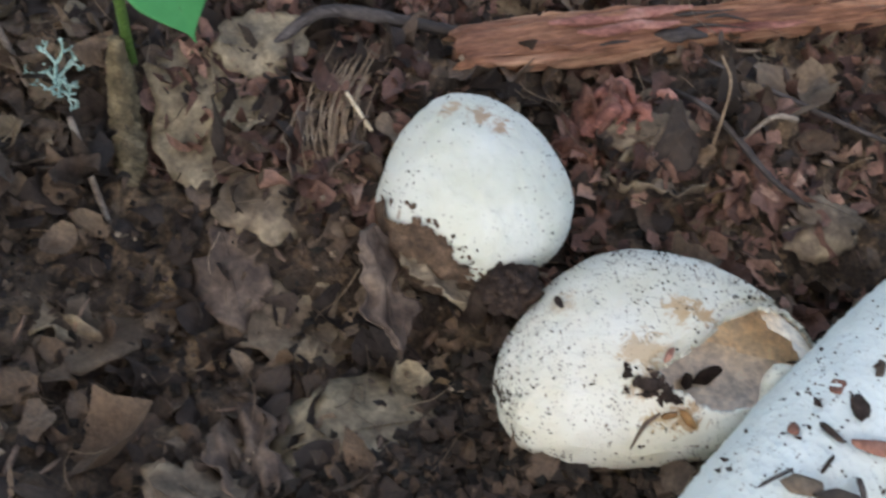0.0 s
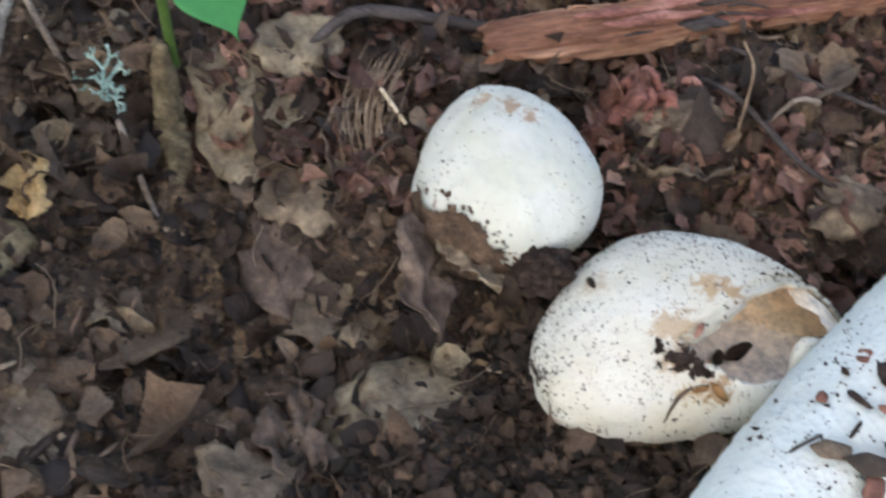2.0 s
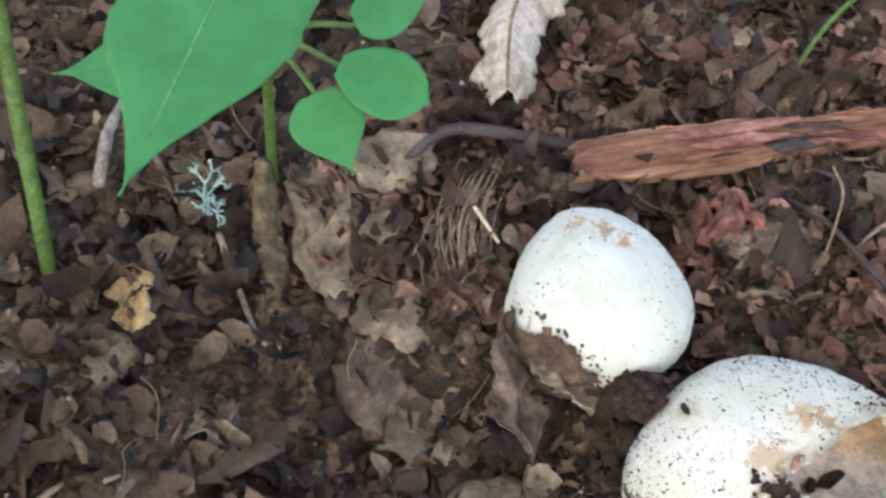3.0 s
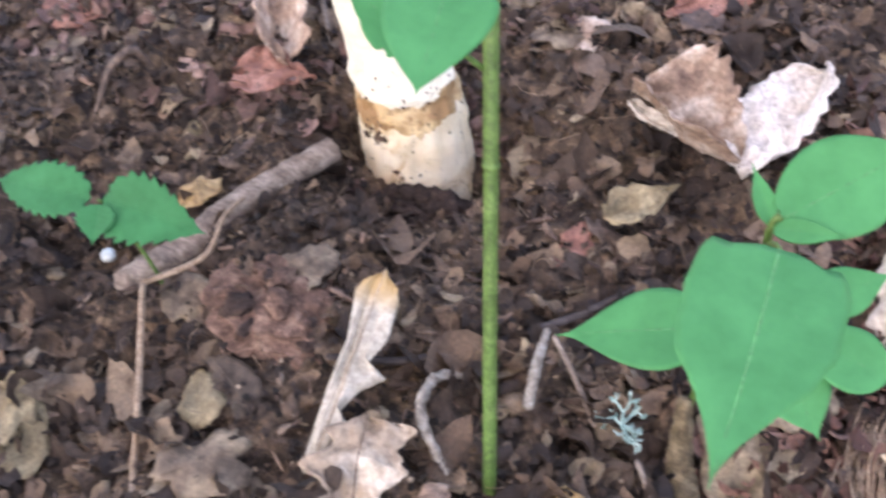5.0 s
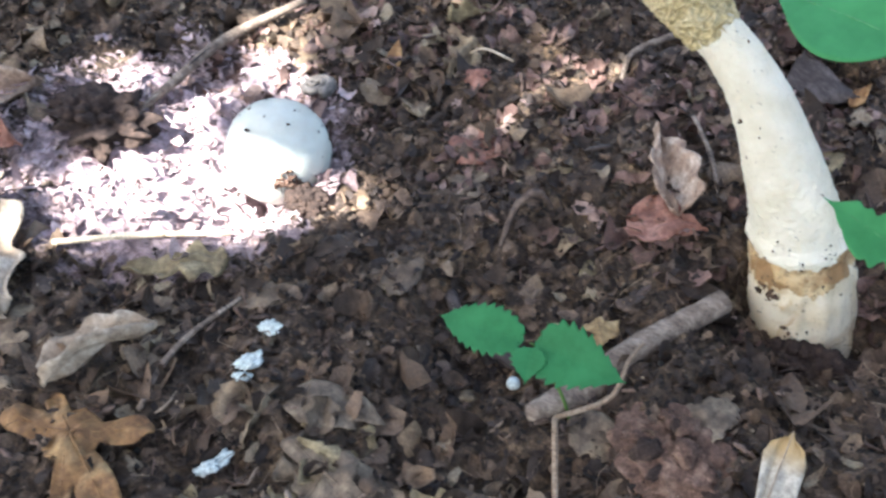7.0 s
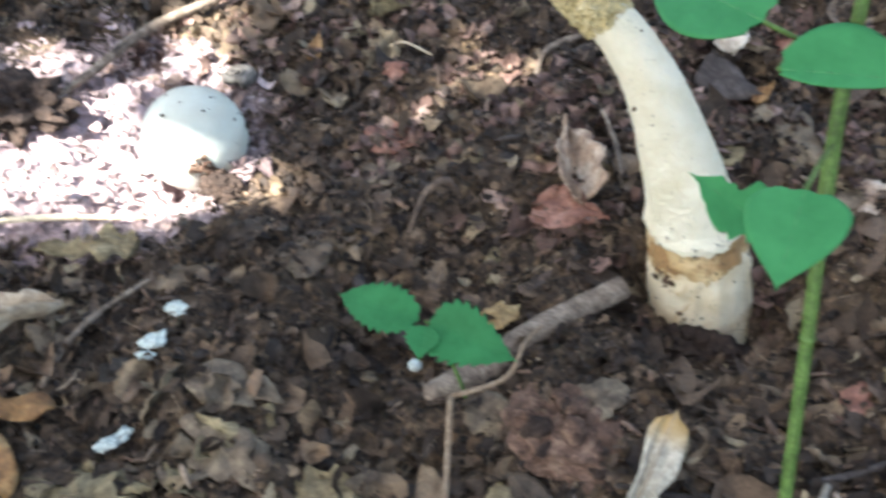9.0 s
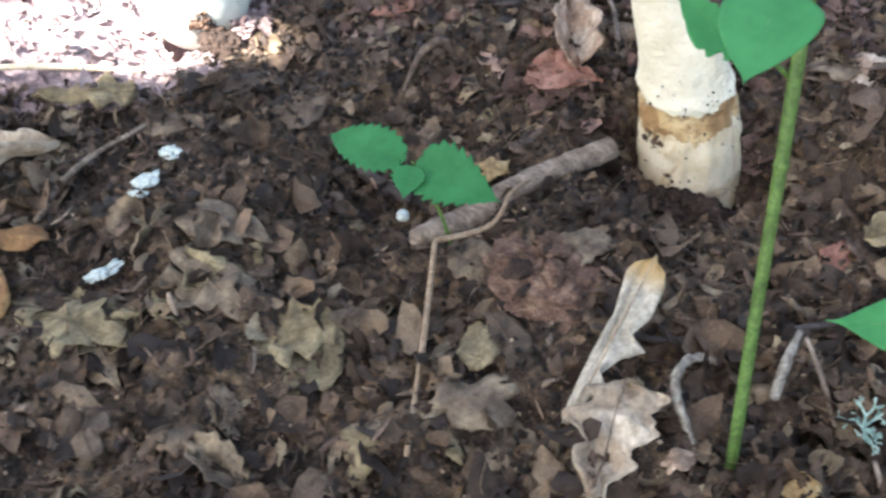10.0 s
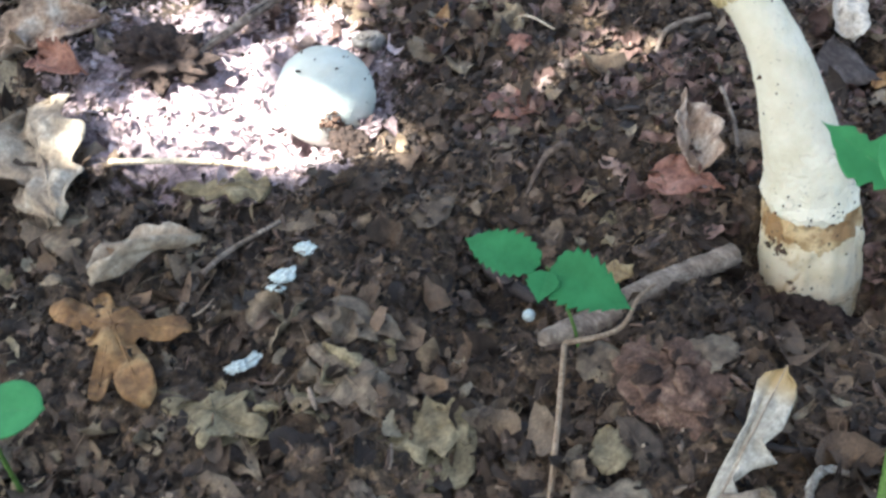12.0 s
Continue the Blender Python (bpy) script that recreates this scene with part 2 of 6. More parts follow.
SHEATH = tone_material("withered_sheath", (0.04, 0.03, 0.016), (0.12, 0.092, 0.050), (0.25, 0.20, 0.12), 230, 0.7, 0.35, 1.0, (0.4, 1, 1))
DEAD_WHITE = tone_material("dead_leaf_bleached", (0.30, 0.25, 0.21), (0.55, 0.51, 0.45), (0.72, 0.69, 0.64), 80, 0.65)
DEAD_RED = tone_material("dead_leaf_russet", (0.10, 0.045, 0.032), (0.22, 0.10, 0.07), (0.36, 0.20, 0.15), 90, 0.65)
DEAD_TIP = tone_material("dead_leaf_buff_ochre_tip", (0.30, 0.265, 0.20), (0.40, 0.365, 0.295), (0.48, 0.445, 0.37), 60, 0.7)
_n, _l = DEAD_TIP.node_tree.nodes, DEAD_TIP.node_tree.links
_c, _s = _n.new("ShaderNodeTexCoord"), _n.new("ShaderNodeSeparateXYZ")
_r = ramp(_n, [(0.78, (0, 0, 0)), (0.9, (0.9, 0.9, 0.9))])
_l.new(_c.outputs["Generated"], _s.inputs[0])
_l.new(_s.outputs[0], _r.inputs[0])
_b = _n["Principled BSDF"].inputs["Base Color"]
_l.new(mix(_n, _l, _r.outputs[0], _b.links[0].from_socket, (0.40, 0.27, 0.11)), _b)
EGG_SKIN = skin_material("egg_skin", (0.64, 0.66, 0.60), (0.55, 0.57, 0.47), 900, 0.66, stain_low=0.70, smears=(((0.0179, -0.0017, 0.0158), 0.010, (0.34, 0.21, 0.11)), ((0.0150, -0.0050, 0.0172), 0.009, (0.40, 0.25, 0.14)), ((0.0215, 0.004, 0.011), 0.008, (0.42, 0.29, 0.17)), ((-0.0088, 0.0225, 0.012), 0.012, (0.30, 0.22, 0.15))))
VOLVA_SKIN = skin_material("volva_skin", (0.66, 0.66, 0.585), (0.57, 0.555, 0.44), 1300, 0.63, stain_low=0.66, smears=(((-0.0116, -0.0081, 0.0205), 0.014, (0.44, 0.33, 0.20)), ((-0.0021, 0.0031, 0.0211), 0.010, (0.44, 0.30, 0.15)), ((0.0045, 0.0025, 0.0205), 0.009, (0.36, 0.22, 0.09)), ((-0.0001, -0.0218, 0.0136), 0.011, (0.34, 0.20, 0.08)), ((-0.0085, -0.0225, 0.0130), 0.008, (0.40, 0.28, 0.13)), ((-0.012, -0.0155, 0.018), 0.010, (0.40, 0.29, 0.18)), ((-0.029, 0.006, 0.015), 0.010, (0.46, 0.38, 0.27))))
VOLVA_INNER = tone_material("volva_lining", (0.66, 0.49, 0.31), (0.80, 0.66, 0.49), (0.88, 0.80, 0.67), 55, 0.4, 0.5, 0.4)
JELLY = tone_material("dried_jelly", (0.66, 0.54, 0.42), (0.78, 0.69, 0.58), (0.86, 0.80, 0.72), 60, 0.3, 0.5, 0.4)
STIPE_SKIN = skin_material("stipe_skin", (0.62, 0.685, 0.665), (0.545, 0.60, 0.575), 1000, 0.665, rough=0.6, pits=True, stain_low=0.80)
EGG2_SKIN = skin_material("old_egg_skin", (0.60, 0.63, 0.56), (0.52, 0.53, 0.45), 600, 0.70, stain_low=0.78)
CAP = tone_material("cap_honeycomb", (0.36, 0.28, 0.11), (0.58, 0.49, 0.27), (0.72, 0.66, 0.46), 120, 0.6, 0.4, 1.0, None, 0.002)
LEAF_GREEN = leaf_material("green_leaf", (0.055, 0.27, 0.085), (0.085, 0.37, 0.125))
LEAF_DARK = leaf_material("seedling_leaf", (0.026, 0.17, 0.055), (0.05, 0.26, 0.09))
VEIN_GREEN = tone_material("leaf_vein", (0.06, 0.24, 0.08), (0.08, 0.29, 0.10), (0.10, 0.33, 0.12), 160, 0.5)
STEM_GREEN = tone_material("green_stem", (0.045, 0.085, 0.018), (0.075, 0.145, 0.032), (0.115, 0.20, 0.052), 120, 0.5)
BARK = tone_material("twig_bark", (0.07, 0.052, 0.040), (0.19, 0.148, 0.115), (0.36, 0.30, 0.24), 170, 0.8, 0.3, 1.0, (0.35, 1, 1), 0.001)
DARK_TWIG = tone_material("dark_twig", (0.022, 0.018, 0.017), (0.05, 0.041, 0.038), (0.115, 0.098, 0.092), 170, 0.75, 0.3, 0.9, (0.35, 1, 1), 0.001)
ROTTEN = tone_material("rotten_wood", (0.085, 0.034, 0.022), (0.27, 0.13, 0.078), (0.54, 0.33, 0.21), 150, 0.75, 0.3, 1.0, (0.16, 1, 1), 0.0016)
ROT_PINK = tone_material("rotten_wood_pink", (0.10, 0.036, 0.028), (0.27, 0.115, 0.090), (0.46, 0.25, 0.20), 150, 0.75, 0.3, 1.0, (0.4, 1, 1), 0.0012)
ROT_LUMP = tone_material("crumbling_wood", (0.045, 0.027, 0.02), (0.14, 0.085, 0.062), (0.29, 0.195, 0.14), 150, 0.85, 0.25, 1.0, None, 0.002)
STRAW = tone_material("straw", (0.16, 0.105, 0.065), (0.28, 0.20, 0.13), (0.42, 0.33, 0.235), 160, 0.55)
STRAW_PALE = tone_material("pale_straw", (0.42, 0.33, 0.22), (0.58, 0.48, 0.34), (0.68, 0.60, 0.46), 160, 0.5)
LICHEN = tone_material("lichen_thallus", (0.17, 0.29, 0.25), (0.32, 0.47, 0.42), (0.52, 0.66, 0.60), 220, 0.8)
CHIP = tone_material("lichen_chip", (0.34, 0.42, 0.41), (0.52, 0.60, 0.58), (0.68, 0.74, 0.71), 220, 0.7)
SHELL = tone_material("snail_shell", (0.04, 0.035, 0.032), (0.10, 0.09, 0.08), (0.22, 0.20, 0.18), 220, 0.4)
PEAT = tone_material("caked_peat", (0.035, 0.022, 0.015), (0.10, 0.064, 0.042), (0.20, 0.13, 0.085), 210, 0.8, 0.35, 1.0, None, 0.0015)
SOIL_CLOD = tone_material("soil_clod", (0.018, 0.012, 0.010), (0.045, 0.03, 0.024), (0.10, 0.066, 0.05), 260, 0.9, 0.3, 1.0, None, 0.002)
CANOPY = leaf_material("canopy_leaf", (0.03, 0.10, 0.02), (0.06, 0.17, 0.03))


# ---- building helpers ----
def ob_mesh(name, verts, faces, material, smooth=True):
    me = bpy.data.meshes.new(name)
    me.from_pydata([tuple(v) for v in verts], [], faces)
    for mt in material if isinstance(material, (list, tuple)) else (material,):
        me.materials.append(mt)
    me.update()
    if smooth:
        me.polygons.foreach_set("use_smooth", [True] * len(me.polygons))
    return new(name, me)


def part(name, data, material, parent, label=""):
    """One mesh object under a thing or a part, in the parent's own space."""
    ob = ob_mesh(name, data[0], data[1], material)
    ob.parent = parent
    return tagged(ob, label)


def thing(name, m, label, category, group=""):
    e = new(name)
    e.empty_display_size = 0.01
    e.matrix_world = m
    return tagged(e, label, category, group)


def place(base, tip, up=(0, 0, 1)):
    """A pose at base whose x axis runs towards tip and whose z axis is near up."""
    x = (Vector(tip) - Vector(base)).normalized()
    y = Vector(up).cross(x).normalized()
    z = x.cross(y)
    m = Matrix((x, y, z)).transposed().to_4x4()
    m.translation = base
    return m


def smooth_curve(points, count):
    """Points along a Catmull-Rom curve through the given ones."""
    p = [np.array(q, float) for q in points]
    p = [2 * p[0] - p[1]] + p + [2 * p[-1] - p[-2]]
    out = []
    for i in range(count):
        s = i / (count - 1) * (len(p) - 3)
        k = min(int(s), len(p) - 4)
        t = s - k
        a, b, c, d = p[k : k + 4]
        out.append(0.5 * (2 * b + (c - a) * t + (2 * a - 5 * b + 4 * c - d) * t * t + (3 * b - a - 3 * c + d) * t**3))
    return np.array(out)


def tube(points, radii, seg=8, count=0, rough=0.0, seed=0, closed=True):
    """A swept tube; radii are spread evenly along it."""
    rnd = np.random.RandomState(seed)
    c = smooth_curve(points, count or 4 * len(points))
    n = len(c)
    r = np.interp(np.linspace(0, 1, n), np.linspace(0, 1, len(radii)), radii)
    tan = np.gradient(c, axis=0)
    tan /= np.linalg.norm(tan, axis=1)[:, None] + 1e-12
    ref = np.array([0.0, 0, 1]) if abs(tan[0][2]) < 0.9 else np.array([1.0, 0, 0])
    verts, faces = [], []
    for i in range(n):
        u = np.cross(ref, tan[i])
        u /= np.linalg.norm(u)
        w = np.cross(tan[i], u)
        ref = w if abs(np.dot(w, tan[min(i + 1, n - 1)])) < 0.9 else ref
        for k in range(seg):
            a = 2 * math.pi * k / seg
            q = r[i] * (1 + rough * rnd.uniform(-1, 1))
            verts.append(c[i] + q * (math.cos(a) * u + math.sin(a) * w))
    for i in range(n - 1):
        for k in range(seg):
            a, b = i * seg + k, i * seg + (k + 1) % seg
            faces.append((a, b, b + seg, a + seg))
    if closed:
        for i, s in ((0, -1), (n - 1, 1)):
            verts.append(c[i] + s * tan[i] * r[i] * 0.5)
            for k in range(seg):
                a, b = i * seg + k, i * seg + (k + 1) % seg
                faces.append((b, a, len(verts) - 1) if s < 0 else (a, b, len(verts) - 1))
    return verts, faces


def ovate(u, peak=0.38, tip=1.3):
    """Half width, 0 to 1, of an ovate blade with a drawn-out tip."""
    if u < peak:
        return math.sin(math.pi / 2 * (u / peak) ** 0.75)
    s = (u - peak) / (1 - peak)
    return max(0.0, math.cos(math.pi / 2 * s)) ** tip


def oak(u, lobes=4, depth=0.45):
    base = 0.30 + 0.70 * math.sin(math.pi * min(1, u * 0.62 + 0.02)) ** 1.3 if u < 0.97 else 0.55
    w = base * (1 - depth * (0.5 - 0.5 * math.cos(2 * math.pi * (u * lobes + 0.1))))
    return w * min(1, (1 - u) / 0.08 + 0.05) ** 0.5 * min(1, u / 0.06 + 0.08)


def blade(length, width, shape, nu=26, nv=8, fold=0.15, bend=0.0, cup=0.0, crumple=0.0, teeth=0, ragged=0.0, seed=0, skew=0.0, other=None, waver=0.0):
    """A leaf blade along +x in its own space; fold lifts the halves, bend curves it lengthwise, crumple wrinkles it."""
    rnd = np.random.RandomState(seed)
    ph = rnd.uniform(0, 50, 3)
    verts, faces = [], []
    for i in range(nu + 1):
        u = i / nu
        rag = [1 - ragged * max(0, noise.noise((u * 7 + ph[0], s * 3.0, ph[1]))) * 1.6 for s in (-1, 1)]
        for j in range(-nv, nv + 1):
            v = j / nv
            h = width / 2 * (other(u) if other and v > 0 else shape(u)) * (rag[0] if v < 0 else rag[1])
            if waver:
                h *= 1 + waver * noise.noise((u * 5.5 + ph[2], 3.0 * (v > 0), ph[0])) + 0.4 * waver * noise.noise((u * 17 + ph[1], 5.0 * (v > 0), ph[0]))
            if teeth:
                h *= 1 - 0.24 * ((u * teeth) % 1.0)
            x = length * u + abs(v) * teeth * 0.0 - (length * 0.05 * abs(v) if u > 0.05 else 0)
            y = v * h + skew * length * u * u
            z = fold * abs(v) * h + cup * width * v * v * shape(u) + bend * length * (u * u - 0.0)
            if crumple:
                z += crumple * length * (noise.noise((u * 3.1 + ph[0], v * 1.7 + ph[1], ph[2])) + 0.5 * noise.noise((u * 8 + ph[1], v * 4 + ph[0], ph[2])))
            # veins: shallow ribs along the side nerves
            z += 0.0035 * width * math.cos(2 * math.pi * (u * 7 - abs(v) * 1.6)) * (1 - abs(v)) ** 0.5
            verts.append((x, y, z))
    w = 2 * nv + 1
    for i in range(nu):
        for j in range(2 * nv):
            a = i * w + j
            faces.append((a, a + w, a + w + 1, a + 1))
    return verts, faces


def rib_of(data, nv, radius, lift=0.0):
    """A thin midrib along the centre line of a blade."""
    w = 2 * nv + 1
    pts = [np.array(data[0][i]) + (0, 0, lift) for i in range(nv, len(data[0]), w)]
    return tube(pts[::3] + [pts[-1]], [radius, radius * 0.8, radius * 0.25], 5, 18)


def thicken(ob, t):
    k = ob.modifiers.new("thickness", "SOLIDIFY")
    k.thickness, k.offset = t, 0.0
    return ob


def dead_leaf(name, label, base, tip, width, shape, material, up=(0, 0, 1), group="dead leaves on the ground", rib=True, rib_material=None, **kw):
    length = (Vector(tip) - Vector(base)).length
    t = thing(name, place(base, tip, up), label, "dead leaf", group)
    d = blade(length, width, shape, **kw)
    thicken(part("blade", d, material, t), 0.0004)
    if rib:
        part("midrib", rib_of(d, kw.get("nv", 8), length * 0.009, 0.0003), rib_material or material, t)
    return t


def mould_leaf(name, label, x, y, length, width, turn, material, seed, lift=0.001, curl=0.0, group="dead leaves on the ground", torn_by=0.5, rib_material=None):
    """A decayed leaf that lies draped over the ground, its frayed edge sinking into the mould."""
    ph = np.random.RandomState(seed).uniform(0, 80, 4)
    t = thing(name, Matrix.Translation((x, y, ground_z(x, y))), label, "dead leaf", group)
    c, s = math.cos(turn), math.sin(turn)
    rings, seg = 7, 40
    hub = ground_z(x, y)

    def at(px, py, q):
        gx, gy = x + px * c - py * s, y + px * s + py * c
        low = 0.6 * ground_z(gx, gy) + 0.4 * hub
        buckle = 0.0026 * noise.noise((gx * 70 + ph[0], gy * 70, ph[1])) + 0.0012 * noise.noise((gx * 190, gy * 190 + ph[2], ph[1]))
        edge = noise.noise((px / length * 3 + ph[3], py / length * 3, ph[0]))
        z = low - hub + lift + buckle + curl * length * (py / width) ** 2 + (0.004 * edge - 0.0014) * q**3
        return (px * c - py * s, px * s + py * c, z)

    verts = [at(0, 0, 0)]
    for i in range(1, rings + 1):
        q = i / rings
        for k in range(seg):
            a = 2 * math.pi * k / seg
            u, v = math.cos(a), math.sin(a)
            r = 1 - torn_by * max(0.0, noise.noise((u * 1.4 + ph[0], v * 1.4 + ph[1], 1.0)) * 1.3) + 0.16 * noise.noise((u * 4 + ph[1], v * 4 + ph[2], 2.0)) + 0.10 * noise.noise((u * 10 + ph[2], v * 10 + ph[3], 3.0))
            taper = 1 - 0.35 * abs(u) ** 3
            verts.append(at(q * r * u * length / 2, q * r * v * taper * width / 2, q))
    faces = [(0, 1 + k, 1 + (k + 1) % seg) for k in range(seg)]
    for i in range(rings - 1):
        for k in range(seg):
            a0, a1 = 1 + i * seg + k, 1 + i * seg + (k + 1) % seg
            faces.append((a0, a0 + seg, a1 + seg, a1))
    thicken(part("blade", (verts, faces), material, t), 0.0005)
    line = [Vector(at(length * g, 0.012 * length * math.sin(5 * g + ph[0]), 0)) + Vector((0, 0, 0.0003)) for g in (-0.40, -0.2, 0.0, 0.2, 0.38)]
    part("midrib", tube(line, [length * 0.010, length * 0.008, length * 0.003], 5, 16), rib_material or material, t)
    return t


def blob(radius, seed, rough=0.3, rings=10, seg=14, scale=(1, 1, 1), freq=2.0):
    """A lumpy closed body."""
    rnd = np.random.RandomState(seed)
    ph = rnd.uniform(0, 60, 3)
    verts, faces = [], []
    for i in range(rings + 1):
        a = math.pi * i / rings
        for k in range(seg):
            b = 2 * math.pi * k / seg
            d = np.array([math.sin(a) * math.cos(b), math.sin(a) * math.sin(b), math.cos(a)])
            q = radius * (1 + rough * (noise.noise(Vector(d * freq + ph)) + 0.5 * noise.noise(Vector(d * freq * 2.7 + ph))))
            verts.append(d * q * np.array(scale))
    for i in range(rings):
        for k in range(seg):
            a, b = i * seg + k, i * seg + (k + 1) % seg
            faces.append((a, a + seg, b + seg, b))
    return verts, faces


# ---- ground ----
# broad rises and hollows of the forest floor: x, y, height, radius
RELIEF = [
    (-0.327, 0.175, -0.014, 0.035), (-0.226, 0.250, -0.021, 0.036), (-0.058, 0.108, -0.009, 0.035), (0.078, 0.212, 0.008, 0.03),
    (-0.345, 0.315, 0.008, 0.05), (0.004, 0.112, -0.008, 0.024), (-0.245, 0.165, 0.006, 0.03), (-0.119, 0.165, -0.008, 0.02),
    (-0.46, 0.06, 0.006, 0.05), (-0.60, 0.10, 0.010, 0.05), (-0.50, 0.20, -0.006, 0.06), (0.015, 0.137, -0.008, 0.02),
    (0.05, 0.09, -0.008, 0.03), (-0.13, 0.31, 0.005, 0.05), (-0.66, 0.17, 0.012, 0.06), (0.02, 0.19, -0.004, 0.02), (-0.145, 0.285, -0.012, 0.022), (-0.497, 0.193, -0.012, 0.024), (-0.521, 0.205, -0.006, 0.02), (-0.2865, 0.405, -0.030, 0.022),
    (-0.211, 0.266, -0.020, 0.020), (-0.264, 0.256, -0.012, 0.016),
]
# the stretch of ground that lies open to view
OPEN = [(-0.86, 0.14), (-0.47, -0.10), (-0.20, -0.03), (-0.02, 0.0), (0.19, 0.03), (0.19, 0.28), (0.12, 0.38), (-0.05, 0.47), (-0.28, 0.54), (-0.50, 0.44), (-0.86, 0.26)]


def inside(poly, x, y):
    hit = False
    for (x0, y0), (x1, y1) in zip(poly, poly[1:] + poly[:1]):
        if (y0 > y) != (y1 > y) and x < (x1 - x0) * (y - y0) / (y1 - y0) + x0:
            hit = not hit
    return hit


# fungi that press into the soil: centre, long axis, half length, half width
PRESSED = [(0.0620, 0.1345, 0.36, 0.0435, 0.0270), (0.0021, 0.1667, 2.1, 0.027, 0.026), (-0.5025, 0.22, 0.0, 0.026, 0.026)]


def under(x, y):
    """How far a place lies below a fungus: below 1 within its outline."""
    best = 9.0
    for a, b, turn, rx, ry in PRESSED:
        u, v = (x - a) * math.cos(turn) + (y - b) * math.sin(turn), -(x - a) * math.sin(turn) + (y - b) * math.cos(turn)
        best = min(best, (u / rx) ** 2 + (v / ry) ** 2)
    return best


def ground_z(x, y):
    z = 0.007 * noise.noise((x * 9, y * 9, 3.1)) + 0.0085 * noise.noise((x * 30, y * 30, 7.7)) + 0.0050 * noise.noise((x * 75, y * 75, 1.3))
    for a, b, h, r in RELIEF:
        q = ((x - a) ** 2 + (y - b) ** 2) / (r * r)
        if q < 6:
            z += h * math.exp(-q)
    pit = under(x, y)
    if pit < 0.85:
        z -= 0.022 * min(1.0, (0.85 - pit) * 3)
    far = max(0.0, math.hypot(x + 0.25, y - 0.2) - 0.8)
    if far > 0:
        z += min(0.5, far * 0.06) * noise.noise((x * 0.6, y * 0.6, 9.0))
    return z


def axis(lo, hi, step, out):
    """Even steps between lo and hi, then ever wider ones out to the horizon."""
    mid_ = list(np.arange(lo, hi + step / 2, step))
    grow, d = [], step
    while sum(grow) < out:
        d *= 1.35
        grow.append(d)
    g = np.cumsum(grow)
    return [lo - v for v in g[::-1]] + mid_ + [mid_[-1] + v for v in g]


def build_ground():
    xs, ys = axis(-0.86, 0.20, 0.0019, 300.0), axis(-0.10, 0.54, 0.0019, 300.0)
    verts = []
    for y in ys:
        for x in xs:
            z = ground_z(x, y)
            if -0.9 < x < 0.24 and -0.14 < y < 0.58:
                # crumbly surface: clods, pits and ledges
                w = noise.noise((x * 40, y * 40, 5.0))
                z += 0.0055 * (abs(noise.noise((x * 95 + w, y * 95, 4.4))) - 0.25) + 0.0034 * noise.noise((x * 190, y * 190 + w, 2.2)) + 0.0020 * abs(noise.noise((x * 380, y * 380, 6.2)))
            verts.append((x, y, z))
    w = len(xs)
    faces = [(j * w + i, j * w + i + 1, (j + 1) * w + i + 1, (j + 1) * w + i) for j in range(len(ys) - 1) for i in range(w - 1)]
    return tagged(ob_mesh("ground", verts, faces, EARTH), "dark brown forest floor of humus and leaf mould", "ground", kind="structure")


build_ground()


# ---- loose litter, too much to count ----
def scatter(name, label, category, count, size, material, seed, form, region=(-0.86, 0.19, -0.10, 0.54), lift=0.0, where=None, tip=0.45, spread=0.5, smooth=True):
    rnd = np.random.RandomState(seed)
    verts, faces = [], []
    made = 0
    while made < count:
        x, y = rnd.uniform(region[0], region[1]), rnd.uniform(region[2], region[3])
        if not inside(OPEN, x, y) or under(x, y) < 0.9 or (where and not where(x, y, rnd)):
            continue
        made += 1
        s = size * min(1.8, float(np.exp(rnd.normal(0, spread))))
        v, f = form(s, rnd)
        spin, tilt, lean = rnd.uniform(0, 6.283), rnd.normal(0, tip), rnd.normal(0, tip)
        m = np.array(Euler((tilt, lean, spin)).to_matrix())
        o = np.array((x, y, ground_z(x, y) + lift + abs(rnd.normal(0, 0.0018)) + 0.15 * s * (abs(tilt) + abs(lean))))
        k = len(verts)
        verts += (np.array(v) @ m.T + o).tolist()
        faces += [tuple(a + k for a in q) for q in f]
    ob = ob_mesh(name, verts, faces, material, smooth)
    return tagged(ob, label, category, kind="stuff")


def flake(s, rnd):
    """A torn, curled scrap of dead leaf."""
    n = 12
    ang = np.sort(np.linspace(0, 2 * math.pi, n, endpoint=False) + rnd.normal(0, 0.16, n))
    asp = rnd.uniform(0.35, 0.9)
    r = np.clip(rnd.normal(0.84, 0.15, n), 0.45, 1.1)
    r = 0.7 * r + 0.15 * (np.roll(r, 1) + np.roll(r, -1))
    px, py = r * np.cos(ang), r * asp * np.sin(ang)
    x = np.concatenate([[0.0], px * 0.55, px])
    y = np.concatenate([[0.0], py * 0.55, py])
    ca, cb, cc = rnd.normal(0, 0.75), rnd.normal(0, 0.9), rnd.normal(0, 0.6)
    z = ca * x * x + cb * y * y + cc * x * y + rnd.normal(0, 0.14, len(x)) * (x * x + y * y) ** 0.5
    verts = np.stack([s * x, s * y, s * z], 1)
    faces = [(0, 1 + k, 1 + (k + 1) % n) for k in range(n)] + [(1 + k, 1 + n + k, 1 + n + (k + 1) % n, 1 + (k + 1) % n) for k in range(n)]
    return verts, faces


